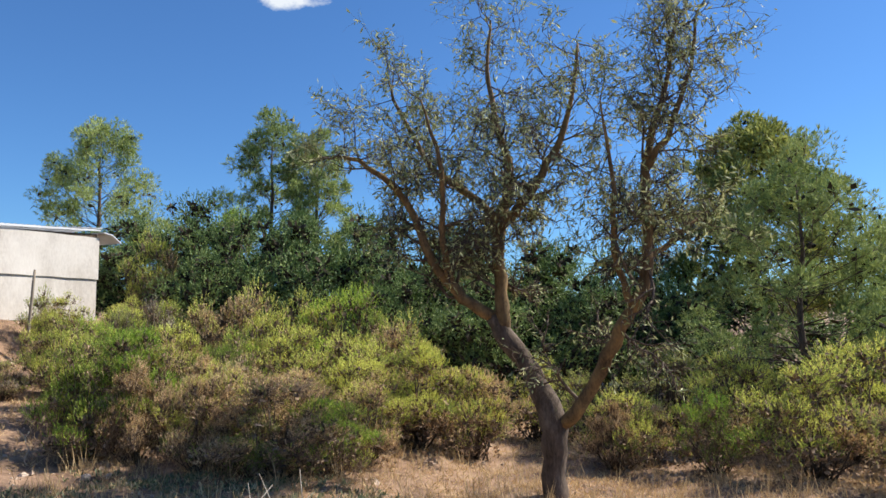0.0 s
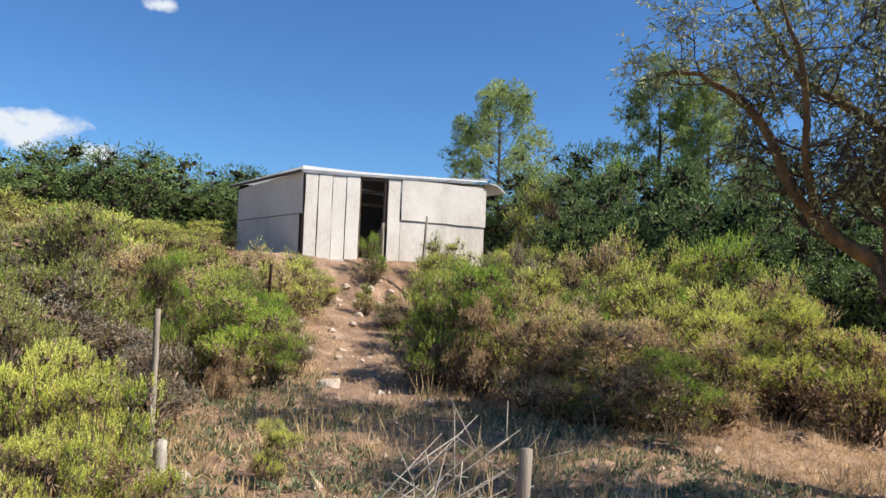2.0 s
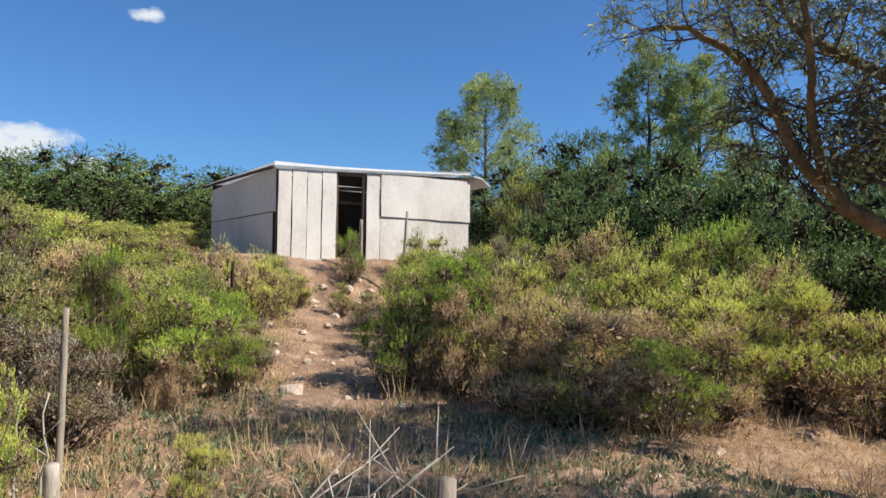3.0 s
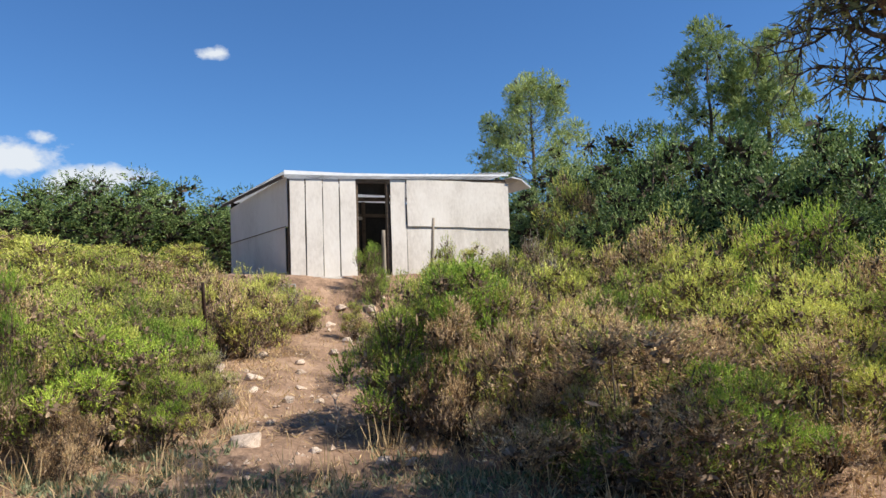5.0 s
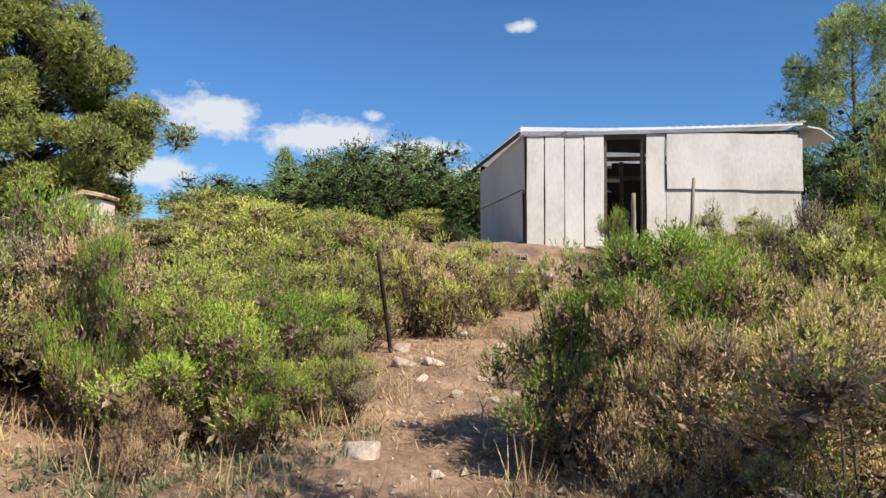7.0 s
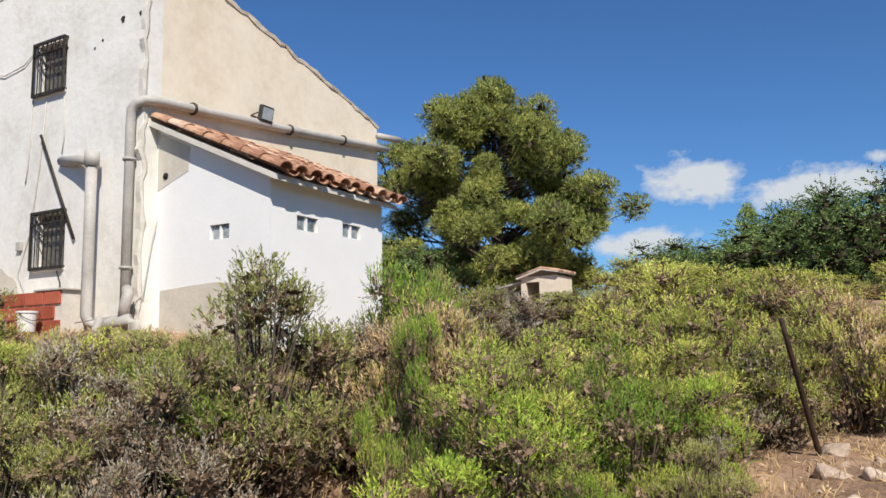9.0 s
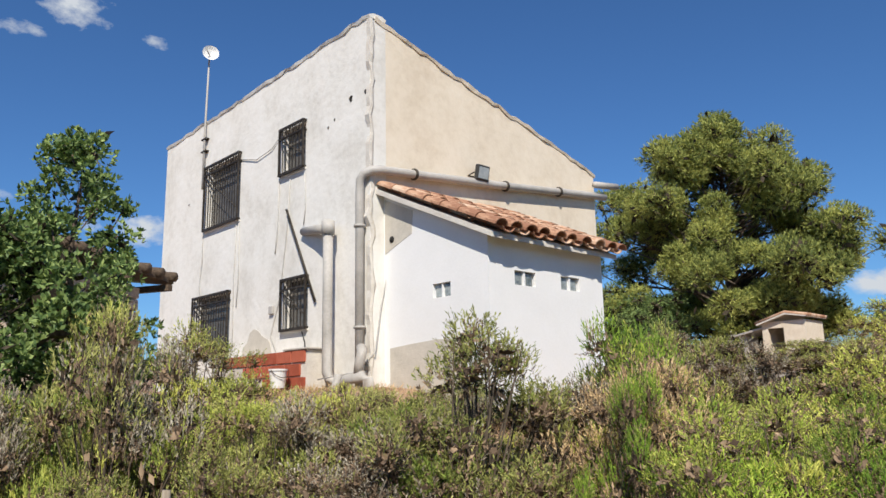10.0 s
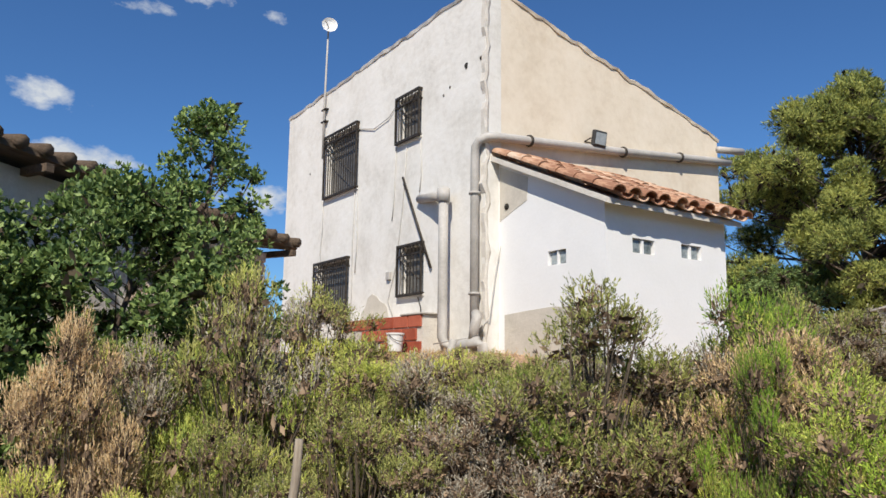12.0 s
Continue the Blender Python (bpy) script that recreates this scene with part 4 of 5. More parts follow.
WORDS = {"fresh": "dense bright green shrub on the dry bank", "gold": "yellow-green shrub with young tips coloured pale as if sunlit", "half": "half-withered brown and green shrub",
         "rust": "withered rust-brown shrub among green ones", "olive": "grey-green twiggy shrub on the bank", "grey": "dry grey leafless scrub with bare twigs",
         "sage": "dull green shrub with grey twigs below the house", "broom": "tall upright yellow-green broom shrub beside the path", "oak": "dark green dense evergreen oak thicket"}
bush_rng = np.random.default_rng(77)


def bush(kind, x, y, w, h, sink=0.05):
    near = math.hypot(x + 3.5, y - 6.5) < 6.2
    made = OAK_MODELS if kind == "oak" else (NEAR_MODELS if near else FAR_MODELS)[kind]
    stems, leaves = made[bush_rng.integers(len(made))]
    ob = new("oak_shrub" if kind == "oak" else "bush")
    ob.matrix_world = pose(x, y, gz(x, y) - sink, 0, 0, bush_rng.uniform(0, 360)) @ Matrix.Diagonal((w * 1.1, w * 1.1, h * 1.04, 1))
    tagged(ob, WORDS[kind], "oak shrub" if kind == "oak" else "bush", "evergreen oak thicket" if kind == "oak" else "shrubs on the bank")
    part("woody_base", stems, None, ob)
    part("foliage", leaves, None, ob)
    return ob


# shrubs right of the worn track up to the shed
for row in (("fresh", -6.55, 9.95, 1.75, 1.75), ("fresh", -6.75, 9.45, 1.35, 1.63), ("rust", -6.05, 9.5, 1.05, 1.42), ("half", -3.75, 9.05, 1.87, 1.21), ("fresh", -3.15, 9.25, 1.00, 0.97),
            ("half", -4.75, 9.5, 1.10, 1.43), ("gold", -5.3, 10.2, 1.20, 1.37), ("gold", -7.6, 13.2, 1.60, 1.76), ("half", -7.5, 15.6, 1.90, 2.43), ("half", -6.6, 15.2, 1.50, 2.04), ("fresh", -5.2, 16.2, 2.20, 2.63),
            ("gold", -5.4, 13.3, 1.90, 1.79), ("half", -4.1, 13.4, 1.70, 1.76), ("gold", -2.6, 11.7, 1.90, 1.64), ("gold", -3.5, 11.6, 1.50, 1.47), ("half", -1.8, 12.1, 1.50, 1.43), ("gold", -9.6, 14.6, 1.60, 1.70),
            ("olive", -9.0, 13.6, 1.10, 1.75), ("gold", -5.0, 9.9, 0.80, 1.21), ("rust", -4.4, 8.9, 0.70, 0.83), ("gold", -11.0, 14.0, 1.10, 1.43), ("gold", -9.9, 12.9, 1.20, 1.42), ("fresh", -12.0, 24.5, 2.00, 4.05), ("gold", -13.2, 21.5, 1.80, 2.83), ("half", -4.9, 9.15, 0.90, 1.26), ("sage", -3.95, 8.75, 0.80, 0.88), ("rust", -5.9, 11.0, 0.90, 1.40), ("rust", 0.35, 11.7, 0.90, 1.04), ("olive", -10.4, 12.2, 0.80, 0.73), ("half", -5.6, 11.2, 1.40, 1.32), ("half", -3.0, 10.4, 1.30, 1.16), ("fresh", -6.7, 13.6, 1.60, 1.69), ("gold", -3.0, 13.0, 1.70, 1.70), ("half", -8.2, 11.2, 1.20, 1.53), ("half", -6.6, 10.8, 1.20, 1.56), ("gold", -9.3, 15.8, 1.50, 1.86), ("half", -4.2, 10.3, 1.30, 1.21), ("gold", -6.3, 16.8, 2.00, 2.48), ("half", -3.9, 15.4, 1.90, 2.09), ("half", 0.95, 12.4, 1.20, 1.04), ("olive", 1.5, 15.5, 2.20, 1.65), ("olive", 3.4, 16.5, 2.40, 1.87), ("gold", -10.2, 17.2, 1.60, 1.67), ("gold", -12.2, 18.6, 1.50, 1.42), ("grey", -8.4, 13.9, 1.00, 2.07), ("gold", -10.5, 15.8, 1.40, 1.57), ("half", -4.6, 11.4, 1.40, 1.26), ("fresh", -6.0, 12.0, 1.50, 1.48), ("fresh", -8.6, 12.2, 1.40, 1.67), ("gold", -7.2, 11.2, 1.40, 1.54),
            ("gold", -11.4, 17.4, 1.50, 1.69), ("half", -9.0, 17.0, 1.60, 1.94), ("half", 0.45, 11.9, 1.30, 1.16), ("fresh", 1.75, 11.7, 1.15, 1.19), ("gold", 3.0, 11.2, 1.80, 1.59), ("olive", 4.3, 10.6, 1.80, 1.65),
            ("gold", 2.4, 13.6, 2.00, 1.70), ("half", 4.0, 13.0, 2.00, 1.87), ("olive", 5.5, 12.5, 2.00, 1.87), ("fresh", 5.8, 15.4, 2.40, 2.15), ("olive", 0.0, 14.5, 1.80, 1.32), ("gold", -1.0, 14.6, 1.80, 1.59)):
    bush(*row)
# shrubs left of the track and across the bank below the house
for row in (("fresh", -8.0, 6.75, 1.60, 1.49), ("half", -8.9, 6.0, 1.30, 1.67), ("rust", -7.35, 6.35, 0.50, 0.73), ("fresh", -8.6, 7.5, 1.30, 1.48), ("gold", -10.2, 7.95, 1.50, 1.23), ("half", -10.3, 7.4, 1.50, 1.15),
            ("half", -11.3, 9.75, 1.12, 1.51), ("gold", -11.2, 10.2, 1.12, 1.37), ("half", -11.6, 9.2, 1.20, 1.19), ("olive", -12.1, 11.2, 1.04, 1.21), ("gold", -12.5, 12.2, 0.72, 0.82), ("fresh", -13.4, 14.5, 0.75, 1.35),
            ("gold", -11.6, 12.6, 0.56, 0.73), ("gold", -12.8, 16.1, 1.00, 1.60), ("gold", -13.2, 17.4, 1.10, 1.05), ("half", -13.2, 9.8, 1.80, 1.54), ("olive", -8.2, 8.0, 0.70, 0.79),
            ("grey", -9.4, 5.2, 1.60, 1.30), ("grey", -11.2, 6.2, 1.90, 0.78), ("olive", -10.7, 4.5, 1.30, 0.67), ("half", -12.6, 7.4, 1.80, 1.23), ("gold", -12.4, 8.7, 1.50, 1.26),
            ("broom", -3.95, 3.25, 0.95, 1.01), ("broom", -4.7, 3.25, 1.00, 1.10), ("broom", -3.5, 2.75, 0.70, 0.74), ("broom", -5.2, 3.7, 0.80, 0.99), ("grey", -6.6, 4.9, 1.00, 1.00), ("olive", -8.3, 4.75, 1.90, 1.88), ("grey", -7.5, 4.5, 1.40, 1.28),
            ("sage", -7.7, 3.3, 1.40, 1.44), ("sage", -6.6, 2.8, 1.40, 2.22), ("olive", -6.9, 3.7, 1.20, 1.32), ("sage", -6.15, 2.25, 1.10, 1.62), ("rust", -5.5, 2.45, 0.95, 1.80), ("olive", -6.1, 3.4, 1.00, 1.26),
            ("olive", -8.8, 3.5, 1.30, 1.27), ("sage", -8.5, 2.2, 1.30, 1.14), ("sage", -7.3, 1.6, 1.50, 2.10), ("olive", -9.4, 1.6, 1.40, 0.72), ("fresh", -9.9, 5.55, 1.30, 1.84), ("fresh", -8.35, 6.05, 0.80, 1.64),
            ("fresh", -9.3, 6.8, 1.40, 1.47), ("sage", -10.6, 5.7, 1.30, 1.66), ("olive", -12.4, 5.9, 2.00, 0.70), ("grey", -13.4, 6.9, 2.00, 0.70), ("gold", -14.2, 8.2, 2.20, 1.70), ("olive", -14.6, 6.0, 2.00, 0.70),
            ("gold", -15.5, 9.8, 2.00, 0.72), ("half", -16.2, 8.4, 2.40, 0.86), ("gold", -17.2, 10.5, 2.40, 0.67), ("olive", -16.5, 6.6, 2.20, 0.51), ("gold", -17.5, 12.2, 1.80, 0.87), ("olive", -12.0, 3.9, 1.30, 0.45),
            ("sage", -10.3, 2.9, 1.10, 0.60), ("sage", -11.8, 2.4, 1.00, 0.45), ("grey", -10.9, 1.8, 1.20, 0.45), ("sage", -10.0, 0.2, 1.50, 1.33), ("sage", -9.0, 0.7, 1.50, 1.63), ("gold", -4.9, 1.6, 1.10, 1.00),
            ("gold", -18.8, 8.6, 2.60, 1.00), ("gold", -19.5, 6.4, 2.60, 0.52), ("olive", -21.0, 4.9, 2.60, 0.50), ("half", -20.5, 10.0, 2.60, 0.87), ("grey", -8.0, 3.9, 1.20, 1.08), ("sage", -11.3, 1.2, 1.00, 0.45), ("sage", -11.5, 3.1, 1.00, 0.50), ("olive", -10.6, 2.3, 1.20, 0.65), ("sage", -9.8, 3.6, 1.20, 0.90), ("sage", -8.6, 2.9, 1.20, 1.26), ("fresh", -8.85, 7.95, 1.10, 1.12), ("gold", -11.7, 10.8, 0.96, 1.23), ("gold", -12.6, 11.9, 0.64, 0.99), ("sage", -10.9, 8.9, 1.10, 1.09), ("sage", -7.0, 2.2, 1.20, 1.62), ("sage", -6.1, 1.9, 1.20, 1.56), ("sage", -9.6, 2.6, 1.20, 0.84), ("sage", -9.2, 4.2, 1.20, 1.27), ("broom", -4.3, 4.75, 0.40, 0.51), ("gold", -11.3, 8.2, 1.40, 1.58), ("fresh", -7.6, 7.25, 0.80, 0.87),
            ("sage", -11.4, 5.0, 1.30, 1.02), ("sage", -15.4, 7.3, 1.80, 0.70), ("half", -14.6, 9.2, 1.60, 1.26), ("olive", -10.2, 6.5, 1.30, 0.95), ("sage", -6.2, 3.9, 0.90, 0.96),
            ("grey", -14.12, 4.93, 1.60, 1.12), ("olive", -15.72, 5.24, 1.70, 1.15), ("grey", -15.03, 6.01, 1.60, 1.24), ("grey", -16.40, 6.52, 1.70, 0.42), ("olive", -15.44, 7.27, 1.60, 0.82), ("gold", -18.44, 7.72, 1.80, 1.19), ("gold", -16.41, 8.53, 1.50, 0.80), ("half", -15.41, 9.46, 1.40, 0.75), ("gold", -15.82, 10.51, 1.50, 0.53)):
    bush(*row)
# evergreen oak thicket behind the shed and along the skyline
for row in ((-5.5, 18.9, 2.4, 2.8), (-2.6, 19.4, 2.8, 3.2), (0.2, 19.2, 2.8, 3.0), (-7.0, 24.4, 3.6, 4.8), (-4.0, 24.8, 3.6, 5.0), (-1.0, 24.4, 3.6, 4.8), (2.2, 23.4, 3.6, 4.4), (-9.4, 23.8, 3.4, 4.6), (2.6, 18.6, 2.6, 1.9), (-8.6, 21.0, 3.6, 4.6), (-6.2, 21.8, 3.8, 4.9), (-3.8, 22.2, 3.8, 4.7), (-1.4, 22.0, 3.6, 4.5), (1.0, 21.0, 3.6, 4.3), (3.2, 20.5, 3.4, 2.8), (-11.0, 22.0, 3.2, 4.4), (-13.0, 23.5, 3.2, 4.2), (-10.2, 19.6, 2.6, 3.2),
            (5.6, 20.0, 3.6, 2.3), (8.0, 18.5, 3.8, 2.2), (-16.0, 25.0, 3.6, 3.8), (-7.4, 19.4, 2.6, 3.0), (-4.8, 20.0, 2.8, 3.2), (-19.0, 25.5, 3.8, 3.4),
            (-24, 18.0, 4.4, 2.68), (-25, 15.0, 4.6, 3.55), (-26, 12.0, 4.6, 2.79), (-27, 9.5, 4.2, 1.96), (-24, 21.5, 4.4, 3.45), (-28, 17, 4.9, 2.92), (-30, 13, 4.9, 3.55), (-32, 9.0, 4.4, 2.39), (-22, 24.5, 4.4, 2.58),
            (-27, 19.5, 4.6, 3.55), (-29, 15.0, 4.6, 2.74), (-24.5, 13.2, 3.8, 3.24), (-23.5, 16.6, 3.8, 2.59), (-28.5, 10.8, 4.2, 2.24), (-31, 0.2, 3.4, 2.69), (-28.5, 0.6, 3.0, 1.61), (-33, -2.2, 4.0, 3.25)):
    bush("oak", *row)


def crown_tree(name, label, category, x, y, height, width, seed, lobes, tufts, leaf, mats, trunk_r, base=0.25, lean=(0, 0), power=0.7, squash=0.7, group="", blade_w=0.22, clump=(0.08, 0.15), power_hi=1.4, shell=0.3, cluster=1):
    """A tree with a tapered trunk, limbs to every clump, and clumps of needles or leaves in an uneven crown with gaps."""
    rng = np.random.default_rng(seed)
    tree = new(name)
    tree.matrix_world = pose(x, y, gz(x, y) - 0.1)
    tagged(tree, label, category, group)
    t = Tubes()
    n = 7
    axis = [Vector((lean[0] * (i / n) ** 1.5 + rng.normal(0, 0.05) * (i > 0), lean[1] * (i / n) ** 1.5 + rng.normal(0, 0.05) * (i > 0), height * 0.9 * i / n)) for i in range(n + 1)]
    t.add(axis, [trunk_r * (1.25 if i == 0 else 1) * (1 - 0.88 * i / n) for i in range(n + 1)], 8)
    V, F, I, o = [], [], [], 0
    for i in range(lobes):
        if i % cluster == 0:
            f = (i + 0.5) / lobes
            zz = base + (1 - base) * f
            reach = width / 2 * (1 - f ** power_hi) ** 0.6 * (0.55 + 0.45 * min(1, f * 5))
            a = 2.4 * (i // cluster) + rng.uniform(-0.6, 0.6)
            d = reach * rng.uniform(shell, 1.0) ** 0.6
            hub = Vector((d * math.cos(a) + lean[0] * zz, d * math.sin(a) + lean[1] * zz, height * zz * rng.uniform(0.93, 1.0)))
        c = hub if cluster == 1 else hub + Vector(rng.normal(0, 1, 3) * np.array((1, 1, 0.6)) * width * 0.055)
        k = max(0.05, zz - 0.16) / 0.9 * n
        k0 = min(int(k), n - 1)
        s = axis[k0].lerp(axis[k0 + 1], min(1, k - k0))
        mid = s.lerp(c, 0.55) + Vector(rng.normal(0, 0.05 * width, 3)) + Vector((0, 0, -0.02 * height))
        t.add([s, mid, c], [trunk_r * 0.26 * (1.15 - zz), trunk_r * 0.13 * (1.15 - zz), 0.012], 5)
        r = width * rng.uniform(*clump)
        m = int(tufts * rng.uniform(0.7, 1.2))
        N = rng.normal(size=(m, 3))
        N[:, 2] += 0.3
        N /= np.linalg.norm(N, axis=1, keepdims=True)
        P = np.array(c) + N * (r * rng.uniform(0.25, 1.1, (m, 1)) ** 0.6) * [1, 1, squash]
        per = 6
        BP = np.repeat(P, per, 0)
        BD = np.repeat(N, per, 0) * 0.6 + rng.normal(size=(m * per, 3)) * 0.6 + [0, 0, 0.5]
        v, fc = blades(rng, BP, BD, leaf, leaf * blade_w, np.repeat(N, per, 0))
        V.append(v)
        F.append(fc + o)
        I.append(np.zeros(len(fc), dtype=int))
        o += len(v)
        # near-black twig blades inside the clump: shade put in as colour, and blocking light
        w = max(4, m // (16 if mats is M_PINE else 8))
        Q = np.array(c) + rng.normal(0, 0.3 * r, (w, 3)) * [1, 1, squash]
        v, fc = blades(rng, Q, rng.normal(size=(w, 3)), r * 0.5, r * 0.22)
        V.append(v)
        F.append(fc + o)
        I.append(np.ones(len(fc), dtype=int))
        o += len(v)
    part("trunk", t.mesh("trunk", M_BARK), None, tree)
    part("crown", mesh_of("crown", np.concatenate(V), np.concatenate(F), [mats, M_CLUMP_SHADE], np.concatenate(I)), None, tree)
    return tree


PINE = "slender Aleppo pine with light open crown"
SLOPE = "pines on the slope"
crown_tree("pine_tree", PINE, "pine tree", -21.2, 30.0, 8.9, 6.0, 1, 100, 62, 0.2, M_PINE, 0.16, 0.25, group=SLOPE, blade_w=0.14, power_hi=2.0, shell=0.3, clump=(0.055, 0.11), cluster=2, squash=0.95)
crown_tree("pine_tree", PINE, "pine tree", -12.4, 28.5, 8.3, 4.0, 2, 75, 55, 0.2, M_PINE, 0.15, 0.3, group=SLOPE, blade_w=0.15, power_hi=2.2, cluster=2, squash=0.95, clump=(0.06, 0.12))
crown_tree("pine_tree", PINE, "pine tree", -10.6, 28.8, 7.9, 3.6, 12, 66, 55, 0.2, M_PINE, 0.15, 0.3, group=SLOPE, blade_w=0.15, power_hi=2.2, cluster=2, squash=0.95, clump=(0.06, 0.12))
crown_tree("pine_tree", PINE, "pine tree", 4.05, 15.5, 5.6, 4.4, 3, 80, 65, 0.12, M_PINE, 0.10, 0.25, group=SLOPE, blade_w=0.15, power_hi=1.6, cluster=2, squash=0.95, clump=(0.055, 0.11))
crown_tree("pine_tree", "dark full-crowned pine behind the scrub", "pine tree", 4.9, 23.5, 8.2, 5.2, 4, 70, 100, 0.2, M_PINE_OLD, 0.2, 0.3, group=SLOPE, power_hi=3)
crown_tree("pine_tree", PINE, "pine tree", 6.6, 17.5, 4.4, 3.4, 5, 45, 80, 0.16, M_PINE, 0.10, 0.15, group=SLOPE)
crown_tree("pine_tree", "large spreading pine with a broad rounded crown", "pine tree", -34.6, 2.2, 9.4, 10.6, 6, 240, 270, 0.17, M_PINE_OLD, 0.42, 0.12, squash=0.75, clump=(0.05, 0.085), power_hi=2.8, blade_w=0.18, shell=0.2, cluster=4)
crown_tree("pine_tree", "small young pine on the skyline", "pine tree", -36.0, 12.5, 3.9, 1.3, 7, 26, 60, 0.13, M_PINE, 0.06, 0.15, clump=(0.13, 0.22), blade_w=0.18, squash=1.0)
crown_tree("oak_tree", "dark green oak beside the stone house", "oak tree", -8.2, -0.25, 4.3, 2.2, 8, 60, 50, 0.07, M_OAK, 0.07, 0.12, blade_w=0.5, clump=(0.06, 0.13), power_hi=1.5)
crown_tree("oak_tree", "dark green oak beside the stone house", "oak tree", -6.9, 0.2, 3.1, 3.0, 9, 70, 95, 0.07, M_OAK, 0.07, 0.08, blade_w=0.5, power_hi=3)
crown_tree("oak_tree", "low dark oak thicket beside the stone house", "oak tree", -5.4, -0.2, 2.9, 2.6, 10, 56, 90, 0.07, M_OAK, 0.07, 0.08, blade_w=0.5, power_hi=3)


# ---- almond tree ----
def build_almond():
    rng = np.random.default_rng(12)
    tree = new("almond_tree")
    bx, by = -0.45, 9.55
    tree.matrix_world = pose(bx, by, gz(bx, by) - 0.12, 0, 0, 6)
    tagged(tree, "old forked almond tree with thin grey-green leaves", "almond tree")
    trunk, limbs, twigs = Tubes(), Tubes(), Tubes()
    leafP, leafD = [], []

    def bend(pts, radii, tubes, sides=8, sub=4):
        """Smooths a few control points into a gently crooked limb."""
        pts = [Vector(p) for p in pts]
        out, rad = [], []
        for i in range(len(pts) - 1):
            p0, p1, p2, p3 = pts[max(i - 1, 0)], pts[i], pts[i + 1], pts[min(i + 2, len(pts) - 1)]
            for k in range(sub):
                u = k / sub
                q = 0.5 * ((2 * p1) + (p2 - p0) * u + (2 * p0 - 5 * p1 + 4 * p2 - p3) * u * u + (3 * p1 - p0 - 3 * p2 + p3) * u ** 3)
                out.append(q + Vector(rng.normal(0, 0.012, 3)))
                rad.append((radii[i] * (1 - u) + radii[i + 1] * u) * rng.uniform(0.92, 1.08))
        out.append(pts[-1])
        rad.append(radii[-1])
        tubes.add(out, rad, sides)
        return out, rad

    def twig(p, d, length, r, level):
        q = p.copy()
        pts = [p.copy()]
        steps = 4
        for i in range(steps):
            d = (d + Vector(rng.normal(0, 0.26, 3)) + Vector((0, 0, -0.07 if level > 1 else 0.04))).normalized()
            q = q + d * (length / steps)
            pts.append(q.copy())
        twigs.add(pts, [r * (1 - 0.75 * i / steps) for i in range(steps + 1)], 4 if level else 5)
        if level < 2:
            for i in range(1, steps + 1):
                for _ in range(2):
                    nd = (d + Vector(rng.normal(0, 0.75, 3))).normalized()
                    twig(pts[i], nd, length * rng.uniform(0.45, 0.7), r * 0.5, level + 1)
        if level >= 1:
            for i in range(1, steps + 1):
                for _ in range(3):
                    if rng.random() < 0.14:
                        u = rng.random()
                        leafP.append(pts[i - 1].lerp(pts[i], u))
                        leafD.append(d * 0.4 + Vector(rng.normal(0, 0.6, 3)) + Vector((0, 0, -0.35)))

    # x to the right of the path, y away from it, z up
    main, mr = bend([(0.02, 0, -0.1), (0.0, 0, 0.55), (0.0, 0.0, 1.0), (-0.18, 0.05, 1.45), (-0.52, 0.1, 2.0), (-0.72, 0.12, 2.3)], [0.17, 0.145, 0.165, 0.135, 0.12, 0.10], trunk, 12)
    arms = [
        ([(-0.60, 0.1, 2.12), (-0.62, 0.1, 2.8), (-0.62, 0.12, 3.5), (-0.48, 0.2, 4.1), (-0.62, 0.3, 4.8), (-0.75, 0.4, 5.6), (-0.7, 0.4, 6.3)], [0.095, 0.085, 0.08, 0.06, 0.045, 0.03, 0.015]),
        ([(-0.62, 0.12, 3.4), (-0.3, -0.1, 3.75), (0.0, -0.2, 4.2), (0.25, -0.2, 4.8), (0.4, -0.2, 5.7)], [0.07, 0.06, 0.05, 0.035, 0.015]),
        ([(-0.72, 0.12, 2.3), (-1.1, -0.1, 2.55), (-1.45, -0.3, 3.0), (-1.75, -0.5, 3.7), (-2.3, -0.7, 4.15), (-2.7, -0.8, 4.2)], [0.085, 0.07, 0.06, 0.045, 0.028, 0.012]),
        ([(-0.62, 0.12, 3.5), (-1.0, 0.3, 3.9), (-1.5, 0.4, 4.3), (-1.9, 0.5, 5.0), (-2.1, 0.5, 5.5)], [0.06, 0.05, 0.04, 0.03, 0.012]),
        ([(-0.02, 0, 0.95), (0.28, -0.25, 1.15), (0.55, -0.5, 1.7), (0.8, -0.8, 2.25), (1.0, -0.95, 2.7), (1.02, -1.0, 3.4), (1.05, -1.05, 4.1), (1.25, -1.1, 4.8), (1.4, -1.2, 5.6)], [0.09, 0.085, 0.08, 0.075, 0.07, 0.06, 0.045, 0.03, 0.012]),
        ([(1.0, -0.95, 2.9), (1.3, -0.8, 3.1), (1.55, -0.7, 3.3), (1.75, -0.6, 3.4)], [0.04, 0.032, 0.022, 0.008]),
        ([(1.04, -1.05, 3.9), (1.3, -1.2, 4.4), (1.5, -1.25, 5.0), (1.6, -1.3, 5.6)], [0.045, 0.035, 0.025, 0.01]),
        ([(0.85, -0.85, 2.4), (0.65, -1.1, 3.0), (0.6, -1.3, 3.8), (0.5, -1.4, 4.6)], [0.045, 0.035, 0.025, 0.01]),
        ([(-1.2, -0.15, 2.65), (-1.3, -0.5, 3.2), (-1.3, -0.8, 4.0), (-1.5, -1.0, 4.8)], [0.05, 0.04, 0.03, 0.01]),
    ]
    for pts, rad in arms:
        out, rr = bend(pts, rad, limbs, 7)
